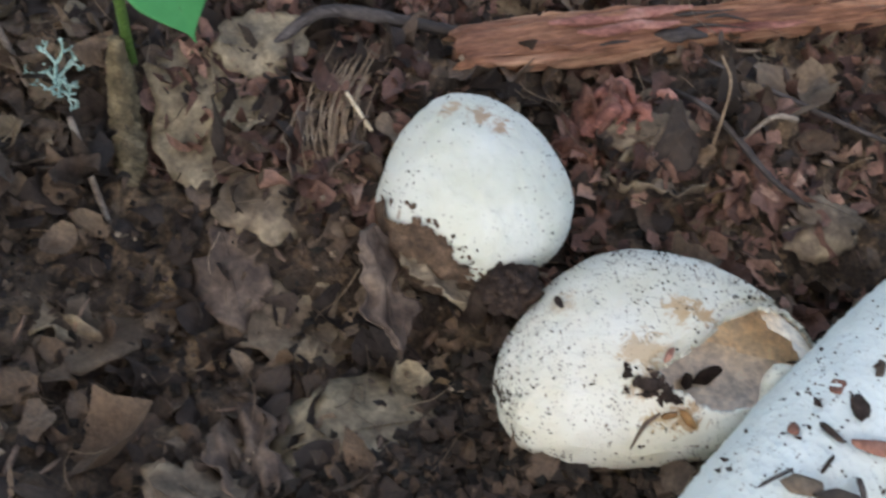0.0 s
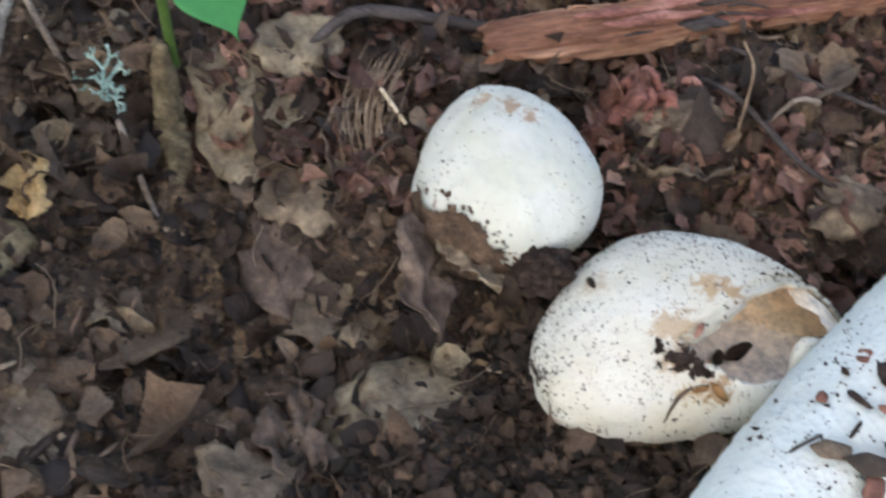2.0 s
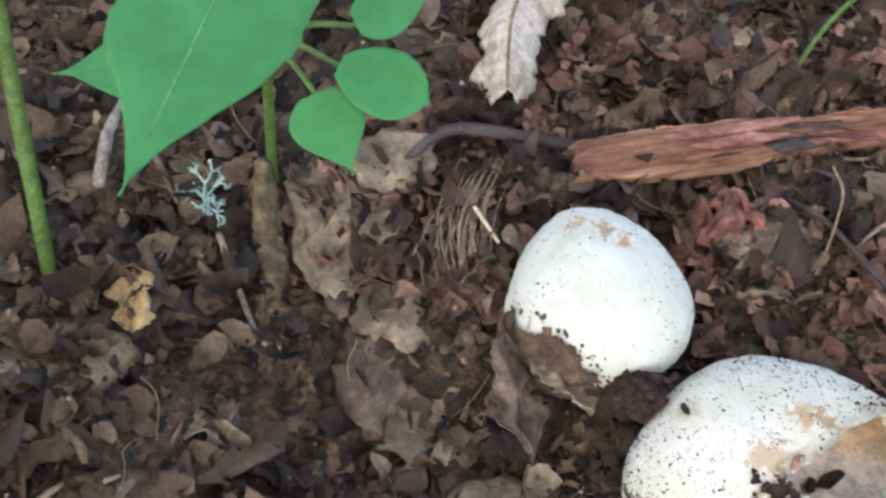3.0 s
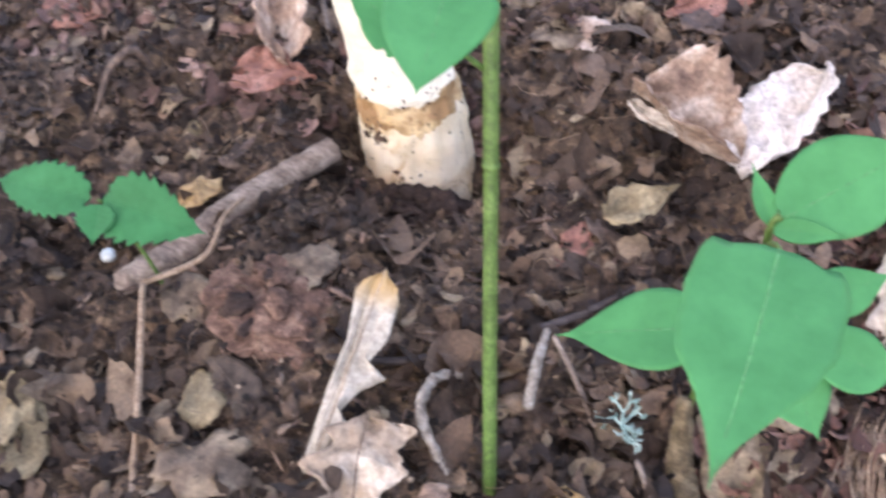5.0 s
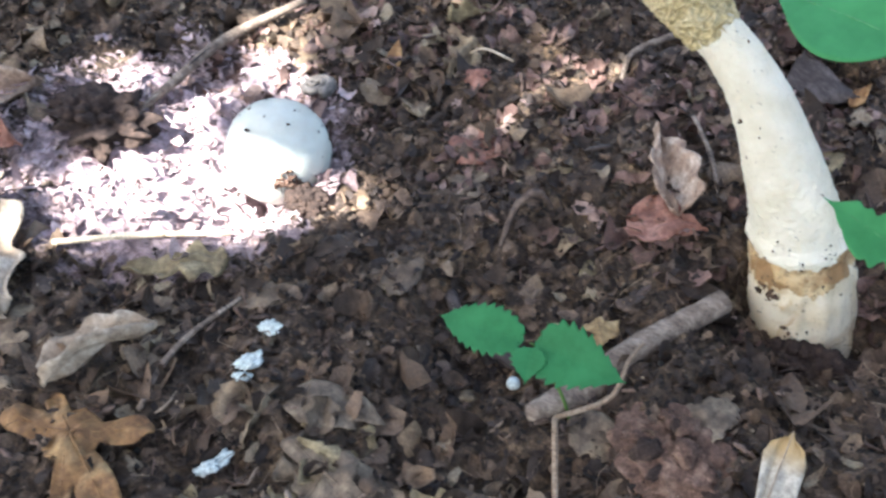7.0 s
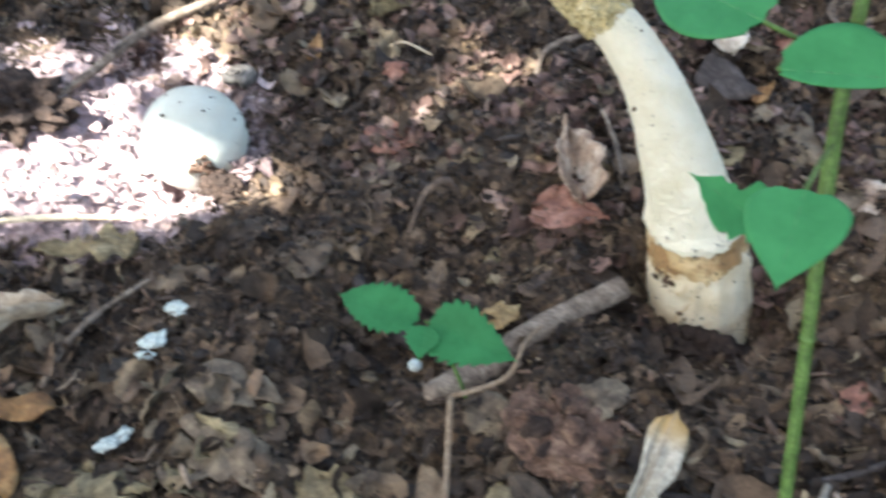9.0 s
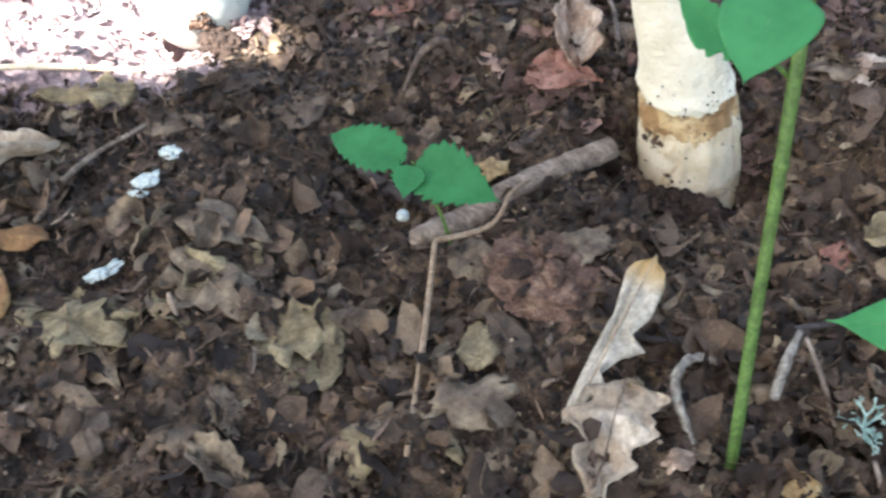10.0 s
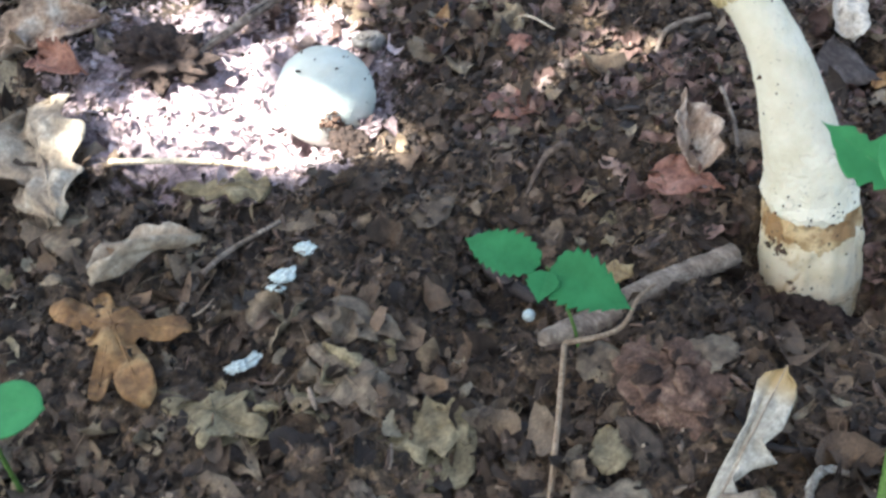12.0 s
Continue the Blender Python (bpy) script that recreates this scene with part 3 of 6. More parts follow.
def sliver(s, rnd):
    """A splinter of bark or wood."""
    w, h = s * rnd.uniform(0.10, 0.35), s * rnd.uniform(0.06, 0.14)
    b = rnd.normal(0, 0.15)
    verts = []
    for i, (x, q) in enumerate(((-1, 0.5), (-0.35, 1), (0.4, 0.9), (1, 0.35))):
        z = s * b * x * x
        verts += [(s * x, -w * q, z), (s * x, w * q * rnd.uniform(0.7, 1.2), z), (s * x, 0, z + h * q)]
    faces = []
    for i in range(3):
        a = 3 * i
        faces += [(a, a + 3, a + 5, a + 2), (a + 2, a + 5, a + 4, a + 1), (a + 1, a + 4, a + 3, a)]
    faces += [(0, 2, 1), (9, 10, 11)]
    return verts, faces


def crumb(s, rnd):
    q = rnd.uniform(0.5, 1.3, 6) * s
    verts = [(q[0], 0, 0), (0, q[1], 0), (-q[2], 0, 0), (0, -q[3], 0), (0, 0, q[4]), (0, 0, -q[5])]
    return verts, [(0, 1, 4), (1, 2, 4), (2, 3, 4), (3, 0, 4), (1, 0, 5), (2, 1, 5), (3, 2, 5), (0, 3, 5)]


def fibre(s, rnd):
    pts, p, d = [], np.zeros(3), rnd.uniform(0, 6.28)
    for _ in range(5):
        pts.append(p.copy())
        d += rnd.normal(0, 0.55)
        p = p + s * np.array([math.cos(d), math.sin(d), rnd.normal(0.05, 0.25)])
    return tube(pts, [0.00016 + 0.012 * s, 0.0001], 3, 7, closed=False)


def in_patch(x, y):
    """The sunlit ground of wood flakes round the old egg, toned pale."""
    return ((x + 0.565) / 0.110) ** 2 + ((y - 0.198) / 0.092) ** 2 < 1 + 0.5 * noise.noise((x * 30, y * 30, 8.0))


def clump(x, y):
    """Where leaves lie heaped (near 1) and where the mould is bare (near 0)."""
    return min(1.0, max(0.0, 0.5 + 1.3 * noise.noise((x * 21, y * 21, 11.0)) + 0.5 * noise.noise((x * 55, y * 55, 12.0))))


def humus(x, y):
    """The open ground between the fungi, where the leaves have rotted down to crumbs."""
    return -0.47 < x < -0.20 and 0.13 + 0.03 * noise.noise((x * 14, y * 14, 2.0)) < y < 0.46


def heaped(x, y, r):
    if humus(x, y) and r.rand() < 0.62:
        return False
    return not in_patch(x, y) and (x < -0.11 or r.rand() < 0.22) and r.rand() < 0.30 + clump(x, y)


def off_patch(x, y, r):
    return not in_patch(x, y) or r.rand() < 0.12


def bare(x, y, r):
    return off_patch(x, y, r) and r.rand() < 1.1 - clump(x, y) + (0.6 if humus(x, y) else 0)


scatter("leaf_litter", "brown torn scraps of rotting leaves", "leaf litter", 8000, 0.0039, LITTER, 1, flake, where=heaped, tip=0.42)
scatter("coarse_litter", "larger curled scraps of brown dead leaves", "leaf litter", 1300, 0.0080, LITTER, 2, flake, where=heaped, tip=0.4)
scatter("dark_litter", "blackened torn scraps of wet leaves", "leaf litter", 3200, 0.0046, LITTER_DARK, 21, flake, region=(-0.15, 0.19, -0.05, 0.54), where=lambda x, y, r: r.rand() < (0.4 if x > 0.015 and y > 0.15 else 1.0), tip=0.5)
scatter("sun_flecked_litter", "reddish leaf scraps coloured like flecks of sun", "leaf litter", 1300, 0.0048, LITTER_SUN_FLECKED, 22, flake, region=(-0.62, -0.20, 0.24, 0.50), where=lambda x, y, r: r.rand() < clump(x + 3.0, y), tip=0.5)
scatter("humus_scraps", "small dark wet scraps of leaf in humus", "leaf litter", 2200, 0.0034, LITTER_DARK, 25, flake, region=(-0.47, -0.20, 0.12, 0.46), where=lambda x, y, r: humus(x, y), tip=0.35)
scatter("wet_soil", "black wet crumbs of soil beside the fungi", "soil", 5000, 0.0016, CRUMBS, 26, crumb, region=(-0.03, 0.07, 0.02, 0.125), lift=0.001, where=lambda x, y, r: r.rand() < 1.15 - clump(x, y) + (0.3 if x > 0.005 else -0.3), spread=0.6, smooth=False)
scatter("rotten_crumbs", "dark red crumbs of rotten wood", "wood debris", 2500, 0.0040, ROT_RED, 24, flake, region=(-0.09, 0.19, 0.150, 0.36), where=lambda x, y, r: r.rand() < clump(x, y + 5.0), tip=0.6)
scatter("bark_slivers", "splinters of brown bark and rotten wood", "wood debris", 2600, 0.0034, FLAKES, 3, sliver, where=off_patch, tip=0.4)
scatter("soil_crumbs", "dark crumbs of soil and humus", "soil", 21000, 0.0012, CRUMBS, 4, crumb, where=bare, spread=0.6, smooth=False)
# real flakes and scraps, but lightened in colour as if in stronger sun
scatter("wood_flakes", "reddish wood flakes on bare soil, coloured sunlit-pale", "wood debris", 1100, 0.0027, SUNLIT_FLAKES, 5, sliver, region=(-0.68, -0.41, 0.10, 0.29), lift=0.001, where=lambda x, y, r: in_patch(x, y), tip=0.16, spread=0.5)
scatter("patch_scraps", "small leaf scraps coloured sunlit-pale among wood flakes", "leaf litter", 700, 0.0034, SUNLIT_FLAKES, 7, flake, region=(-0.68, -0.41, 0.10, 0.29), lift=0.0, where=lambda x, y, r: in_patch(x, y), tip=0.12)
scatter("litter_specks", "tiny pale specks of plant debris", "leaf litter", 3200, 0.0006, FIBRE, 23, crumb, lift=0.0025, where=off_patch, spread=0.7, smooth=False)
scatter("rootlets", "fine tan rootlets and leaf veins", "root fibres", 2400, 0.0032, FIBRE, 6, fibre, lift=0.0015, where=off_patch)


# ---- fungi ----
def egg_body(rx, ry, rz, taper, seed, rings=56, seg=80, wrinkle=0.012):
    """An egg with its long axis along x, narrower towards +x."""
    verts, faces = [], []
    for i in range(rings + 1):
        a = math.pi * i / rings
        for k in range(seg):
            b = 2 * math.pi * k / seg
            d = Vector((math.cos(a), math.sin(a) * math.cos(b), math.sin(a) * math.sin(b)))
            q = 1 + wrinkle * (noise.noise(d * 2.2 + Vector((seed, 0, 0))) + 0.5 * noise.noise(d * 6 + Vector((0, seed, 0))) + 0.25 * noise.noise(d * 17))
            t = 1 - taper * d.x
            verts.append((rx * d.x * q, ry * d.y * t * q, rz * d.z * t * q))
    for i in range(rings):
        for k in range(seg):
            a, b = i * seg + k, i * seg + (k + 1) % seg
            faces.append((a, a + seg, b + seg, b))
    return verts, faces


def crust(surface, count, size, seed, pick):
    """Crumbs of soil stuck on a surface, where pick allows them."""
    rnd = np.random.RandomState(seed)
    verts, faces, made, tries = [], [], 0, 0
    while made < count and tries < 60000:
        tries += 1
        p = Vector(surface[rnd.randint(len(surface))])
        if not pick(p, rnd):
            continue
        made += 1
        s = size * min(2.4, float(np.exp(rnd.normal(0, 0.7))))
        v, f = crumb(s, rnd)
        m = Euler(rnd.uniform(0, 6, 3)).to_matrix()
        k = len(verts)
        verts += [tuple(m @ Vector((a[0] * 1.5, a[1], a[2] * 0.6)) + p) for a in v]
        faces += [tuple(a + k for a in q) for q in f]
    return verts, faces


def stuck(parent, name, p, normal, size, aspect, turn, material, seed, thick=0.0006):
    """A flake that clings flat to a surface at p."""
    fv, ff = flake(1.0, np.random.RandomState(seed))
    q = Vector(normal).normalized().to_track_quat("Z", "Y").to_matrix() @ Euler((0, 0, turn)).to_matrix()
    lift = Vector(normal).normalized() * (thick + 0.0002)
    out = [Vector(p) + lift + q @ Vector((a * size, b * size * aspect, 0.16 * c * size - 0.10 * (a * a + b * b) * size)) for a, b, c in fv]
    return thicken(part(name, (out, ff), material, parent), thick)


def stinkhorn_egg():
    m = place((0.0031, 0.1669, 0.0070), (-0.0117, 0.1917, 0.0220))
    t = thing("mushroom_egg", m, "white stinkhorn egg speckled with soil, half sunk in litter", "mushroom", "stinkhorn eggs")
    v, f = egg_body(0.0268, 0.0262, 0.0260, 0.20, 3, 130, 190, 0.026)
    part("skin", (v, f), EGG_SKIN, t)
    part("soil_specks", crust(v, 900, 0.00020, 11, lambda p, r: r.rand() < 0.10 + 1.8 * max(0, noise.noise(p * 130)) + (0.35 if p.y < -0.004 and p.z > 0 else 0)), SPECKS, t, "dark specks of soil")
    side = Vector((-0.55, 0.78, 0.10)).normalized()
    cake = []
    for q in f:
        c = sum((Vector(v[i]) for i in q), Vector()) / 4
        if c.dot(side) > 0.0212 + 0.0040 * noise.noise(c * 150) + 0.0016 * noise.noise(c * 420):
            cake.append(q)
    used = sorted({i for q in cake for i in q})
    at = {i: k for k, i in enumerate(used)}
    cv = [Vector(v[i]) * (1.010 + 0.07 * abs(noise.noise(Vector(v[i]) * 160)) + 0.05 * abs(noise.noise(Vector(v[i]) * 420))) for i in used]
    part("soil_crust", (cv, [tuple(at[i] for i in q) for q in cake]), PEAT, t, "brown wet soil caked on the side")
    part("soil_rim", crust(v, 150, 0.0006, 12, lambda p, r: abs(Vector(p).dot(side) - 0.0205) < 0.0016), PEAT, t, "dark crumbs at the edge of the soil")
    for k, (p, s) in enumerate((((-0.0029, 0.0190, 0.0165), 0.0016), ((0.0000, 0.0170, 0.0185), 0.0012), ((-0.0060, 0.0165, 0.0190), 0.0011))):
        stuck(t, "soil_flake", p, p, s, 0.6, 0.7 * k, SOIL_CLOD, 90 + k)
    return t


stinkhorn_egg()

# outline of the tear in the hatched egg, in its own plan
TEAR = [(-0.0083, -0.0112), (-0.0024, -0.0072), (0.0038, -0.0028), (0.0102, 0.0037), (0.0199, 0.0073), (0.0279, 0.0061), (0.0340, 0.0022), (0.0372, -0.0057), (0.0296, -0.0155), (0.0181, -0.0203), (0.0087, -0.0227), (0.0020, -0.0205), (-0.0047, -0.0166)]


def torn(p):
    """Whether a place on the upper side of the hatched egg lies within the tear."""
    facing = -0.27 * p.x / 0.0439**2 - 0.466 * p.y / 0.0285**2 + 0.843 * p.z / 0.0212**2
    return facing > 0 and inside(TEAR, p.x - 0.32 * (0.018 - p.z), p.y - 0.553 * (0.018 - p.z))


def slumped(verts, rx):
    """The egg's two ends sag to one side."""
    return [Vector((x, y + (-0.0115 if x < 0 else -0.0042) * (x / rx) ** 2, z)) for x, y, z in verts]


def hatched_egg():
    m = place((0.0625, 0.1365, 0.0045), (0.1013, 0.1462, 0.0053))
    t = thing("hatched_mushroom_egg", m, "torn open white stinkhorn egg with tan hollow inside", "mushroom", "stinkhorn eggs")
    v, f = egg_body(0.0439, 0.0285, 0.0212, 0.148, 8, 170, 230, 0.024)
    v = slumped(v, 0.0439)
    keep = []
    for q in f:
        c = sum((v[i] for i in q), Vector()) / 4
        w = 0.0011 * noise.noise((c.x * 300, c.y * 300, 0)) + 0.0006 * noise.noise((c.x * 900, c.y * 900, 4))
        if not torn(c + Vector((w, w, 0))):
            keep.append(q)
    # the skin thins out and curls inwards along the tear
    near = [p + Vector((0, 0, -0.0016)) if not torn(p) and torn(p + Vector((0.0012, -0.0022, 0))) else p for p in v]
    ob = part("shell", (near, keep), [VOLVA_SKIN, VOLVA_INNER], t, "white speckled outer skin with a torn cream rim")
    k = ob.modifiers.new("thickness", "SOLIDIFY")
    k.thickness, k.offset, k.material_offset, k.material_offset_rim = 0.0013, -1, 1, 0
    # the lining: a second, shallower hollow within the shell
    jv, jf = egg_body(0.0418, 0.0263, 0.0192, 0.148, 8, 90, 120, 0.02)
    jv = [p if p.z > 0 else Vector((p.x, p.y, p.z * 0.16 + 0.0010 * noise.noise((p.x * 110, p.y * 110, 2)))) for p in slumped(jv, 0.0418)]
    mids = [(q, sum((jv[i] for i in q), Vector()) / 4) for q in jf]
    part("lining", (jv, [q for q, c in mids if c.z < 0.011 and c.y < 0.007 - 0.28 * (c.x - 0.010)]), JELLY, t, "smooth pale lining of the hollow")
    part("inner_wall", (jv, [q for q, c in mids if c.z < 0.014 and c.y >= 0.007 - 0.28 * (c.x - 0.010)]), VOLVA_INNER, t, "tan inner wall below the rim")
    spread_ = [p for p in v if p.z > 0.0 and not torn(p)]
    part("soil_specks", crust(spread_, 2700, 0.00021, 31, lambda p, r: r.rand() < 0.16 + 1.0 * max(0, noise.noise(p * 160)) + (0.6 if p.y > 0.002 and p.x > -0.016 else 0)), SPECKS, t, "dark specks of soil")
    clots = [p for p in spread_ if -0.016 < p.x < -0.001 and abs(p.y + 0.0155 + 0.12 * (p.x + 0.008)) < 0.0032]
    part("soil_crust", crust(clots, 110, 0.00065, 32, lambda p, r: noise.noise(p * 240) > -0.1), SOIL_CLOD, t, "black crumbs of soil on the rim")
    out = lambda p: (p[0] / 0.0439**2, p[1] / 0.0285**2, p[2] / 0.0212**2)
    for n_, (p, s, asp, turn, mt) in enumerate((((-0.0104, -0.0154, 0.0182), 0.0030, 0.7, 0.4, SOIL_CLOD), ((-0.0132, -0.0150, 0.0183), 0.0020, 0.8, 1.2, SOIL_CLOD), ((-0.0062, -0.0166, 0.0176), 0.0026, 0.8, 2.0, SOIL_CLOD), ((-0.0055, -0.0090, 0.0204), 0.0026, 0.7, 1.3, DEAD_RED),
                                                ((-0.0001, -0.0218, 0.0136), 0.0040, 0.6, -0.9, DEAD_ORANGE), ((-0.0050, -0.0215, 0.0142), 0.0026, 0.5, 0.3, DEAD_ORANGE), ((-0.0300, 0.0060, 0.0145), 0.0024, 0.8, 0.8, SOIL_CLOD))):
        stuck(t, "brown_flake", p, out(p), s, asp, turn, mt, 40 + n_, 0.0008)
    stuck(t, "brown_flake", (0.0118, -0.0042, -0.0022), (0, -0.4, 1), 0.0052, 0.7, 0.5, SOIL_CLOD, 61, 0.0008)
    stuck(t, "brown_flake", (0.0062, -0.0060, -0.0020), (0, -0.2, 1), 0.0030, 0.6, 1.5, SOIL_CLOD, 62, 0.0008)
    part("leaf_sliver", tube([(-0.0070, -0.0216, 0.0148), (-0.0105, -0.0240, 0.0124), (-0.0128, -0.0282, 0.0072)], [0.0003, 0.0007, 0.0002], 6, 18), DEAD_DARK, t, "dark curved sliver of leaf")
    part("rolled_edge", tube([(0.0205, -0.0160, 0.0105), (0.0213, -0.0125, 0.0150), (0.0236, -0.0098, 0.0165), (0.0285, -0.0092, 0.0150)], [0.0010, 0.0021, 0.0019, 0.0010], 12, 26, 0.12, 3), VOLVA_SKIN, t, "small cream flap at the torn edge")
    return t


hatched_egg()


def lying_stipe():
    base, tip = Vector((0.0465, 0.0275, 0.021)), Vector((0.190, 0.245, 0.022))
    m = place(base, tip)
    L = (tip - base).length
    t = thing("stinkhorn_mushroom", m, "thick white stinkhorn stem lying on the litter, dusted with soil", "mushroom", "stinkhorn stems")
    pts = [(0, 0, -0.006), (0.05, 0.0015, -0.001), (0.12, 0.002, 0.0005), (0.19, -0.002, 0), (L, -0.008, 0)]
    v, f = tube(pts, [0.002, 0.0066, 0.0122, 0.0157, 0.0186, 0.0200, 0.0206, 0.0212, 0.0212, 0.0208, 0.020, 0.019], 96, 260)
    v = [Vector(p) + Vector((0, p[1], p[2])).normalized() * (0.0005 * noise.noise(Vector(p) * 60) + 0.0003 * noise.noise(Vector(p) * 260) + 0.0006 * noise.noise(Vector(p) * 800)) for p in v]
    part("stem_skin", (v, f), STIPE_SKIN, t)
    top = [p for p in v if p.z > 0.008]
    part("soil_specks", crust(top, 1500, 0.00020, 51, lambda p, r: r.rand() < (0.2 + 1.2 * max(0, noise.noise(p * 70 + Vector((3, 0, 0)))) if 0.07 < p.x < 0.17 else 0.08)), SPECKS, t, "dark specks of soil")
    part("soil_crust", crust([p for p in top if 0.074 < p.x < 0.150], 90, 0.0007, 53, lambda p, r: noise.noise(p * 110 + Vector((0, 5, 0))) > 0.12), SOIL_CLOD, t, "black crumbs of wet soil")
    for n_, (x, y, sx, sy, rot, mt) in enumerate(((0.1012, -0.0038, 0.0098, 0.0034, -0.85, DEAD_RED), (0.0836, -0.0045, 0.0075, 0.0050, -0.9, DEAD_BROWN), (0.0802, 0.0035, 0.0060, 0.0030, -0.8, DEAD_BROWN), (0.0805, -0.0084, 0.0042, 0.0040, 0.3, DEAD_RED),
                                                  (0.1285, -0.0075, 0.0088, 0.0056, -0.9, DARK_TWIG), (0.1181, -0.0122, 0.0042, 0.0038, 0.6, DEAD_RED), (0.1049, 0.0061, 0.0045, 0.0034, 0.9, SOIL_CLOD), (0.1171, 0.0087, 0.0036, 0.0026, 0.4, DEAD_BROWN),
                                                  (0.1067, 0.0127, 0.0026, 0.0024, 0.2, DEAD_RED), (0.0909, 0.0127, 0.0024, 0.0018, 0.7, DEAD_RED), (0.0776, 0.0085, 0.0055, 0.0012, -0.3, DARK_TWIG), (0.0977, -0.0096, 0.0050, 0.0011, -2.3, DARK_TWIG),
                                                  (0.089, -0.0067, 0.0050, 0.0013, -2.1, DARK_TWIG), (0.095, 0.007, 0.0042, 0.0020, 1.4, SOIL_CLOD), (0.088, 0.003, 0.0038, 0.0012, 0.1, SOIL_CLOD))):
        rnd = np.random.RandomState(60 + n_)
        fv, ff = flake(1.0, rnd)
        out = []
        for px, py, pz in fv:
            qx = x + sx * px * math.cos(rot) - sy * py * math.sin(rot)
            qy = y + sx * px * math.sin(rot) + sy * py * math.cos(rot)
            out.append((qx, qy, math.sqrt(max(0, 0.0204**2 - qy * qy)) + 0.0011 + 0.0008 * pz))
        thicken(part("litter_flake", (out, ff), mt, t), 0.0006)
    return t


lying_stipe()


def standing_stipe():
    t = thing("standing_mushroom", pose(-0.246, 0.279, -0.03), "standing stinkhorn with curved white stem, rusty ring and olive cap", "mushroom", "stinkhorn stems")
    o = np.array((-0.246, 0.279, -0.03))
    axis_pts = [np.array(p) - o for p in ((-0.232, 0.268, -0.075), (-0.2425, 0.2725, 0.0), (-0.249, 0.275, 0.03), (-0.2587, 0.2757, 0.06), (-0.2705, 0.2760, 0.0876), (-0.2850, 0.2762, 0.107), (-0.3040, 0.2758, 0.122))]
    v, f = tube(axis_pts, [0.0226, 0.0228, 0.0222, 0.0207, 0.0190, 0.0170, 0.0152, 0.0134, 0.0118, 0.0107, 0.0099, 0.0095, 0.0092], 110, 260)
    out = []
    for p in v:
        q = Vector(p)
        amp = 0.0011 if q.z < 0.060 else 0.0004
        c = Vector((0, 0, q.z))
        d = (q - c).normalized() if (q - c).length > 1e-6 else Vector((1, 0, 0))
        turn = math.atan2(q.y, q.x)
        # a frayed collar where the skin ends above the foot, and deep creases below it
        collar = 0.0010 * math.exp(-(((q.z - 0.0545 - 0.0034 * noise.noise((turn * 2.3, 0, 5.0)) - 0.0014 * noise.noise((turn * 9, 0, 2.0))) / 0.0030) ** 2)) - 0.0007 * math.exp(-(((q.z - 0.0490) / 0.003) ** 2))
        crease = 0.0020 * noise.noise((turn * 4.0, q.z * 14, 3.0)) + 0.0010 * noise.noise((turn * 10, q.z * 26, 8.0)) if q.z < 0.052 else 0.0
        out.append(q + d * (collar + crease + amp * noise.noise(q * 130) + 0.0005 * noise.noise(q * 420) + 0.0003 * noise.noise(q * 900)))
    zone = {"low": [], "ring": [], "up": []}
    for q in f:
        c = sum((out[i] for i in q), Vector()) / len(q)
        z = c.z + 0.0075 * noise.noise((c.x * 70, c.y * 70, 1)) + 0.0040 * noise.noise((c.x * 260, c.y * 260, c.z * 200))
        zone["low" if z < 0.0400 else "ring" if z < 0.0530 else "up"].append(q)

    def pick(faces):
        used = sorted({i for q in faces for i in q})
        at = {i: k for k, i in enumerate(used)}
        return [out[i] for i in used], [tuple(at[i] for i in q) for q in faces]

    part("stem_skin", pick(zone["up"]), STIPE_WARM, t)
    part("stem_ring", pick(zone["ring"]), STIPE_RING, t, "rusty brown stained ring")
    part("stem_foot", pick(zone["low"]), STIPE_FOOT, t, "cream wrinkled foot")
    upper = [p for p in out if p.z > 0.058]
    for k in range(6):
        part("brown_spot", crust(upper, 1, 0.0005, 730 + k, lambda p, r: True), PEAT, t)
    part("dark_blot", crust([p for p in out if (p - Vector((-0.0035, -0.0285, 0.036))).length < 0.0055], 26, 0.0008, 75, lambda p, r: True), PEAT, t, "dark brown blot below the collar")
    part("dark_blot", crust([p for p in out if (p - Vector((0.012, -0.030, 0.018))).length < 0.006], 9, 0.0007, 76, lambda p, r: True), PEAT, t)
    part("soil_specks", crust(out, 420, 0.00032, 71, lambda p, r: p.z < 0.066 or r.rand() < 0.06), SPECKS, t, "dark specks of soil")
    # cap: a pitted cone round the top of the stem
    a, b = axis_pts[-2] * 0.75 + axis_pts[-1] * 0.25, axis_pts[-1] + np.array((-0.024, -0.002, 0.034))
    cv, cf = tube([a, a * 0.65 + b * 0.35, a * 0.3 + b * 0.7, b], [0.0100, 0.0116, 0.0127, 0.0132, 0.0130, 0.012, 0.010, 0.006], 110, 110)
    along = Vector(b - a).normalized()
    ridged = []
    for p in cv:
        p = Vector(p)
        out_ = p - Vector(a) - along * (p - Vector(a)).dot(along)
        net = min(abs(noise.noise(p * 210)), abs(noise.noise(p * 260 + Vector((7, 3, 1)))))
        ridged.append(p + out_.normalized() * (0.0016 - 0.012 * min(net, 0.22)) + 0.0006 * Vector((noise.noise(p * 90), noise.noise(p * 90 + Vector((9, 0, 0))), 0)) if out_.length > 1e-6 else p)
    cv = ridged
    part("cap", (cv, cf), CAP, t, "yellowish olive honeycombed cap")
    return t


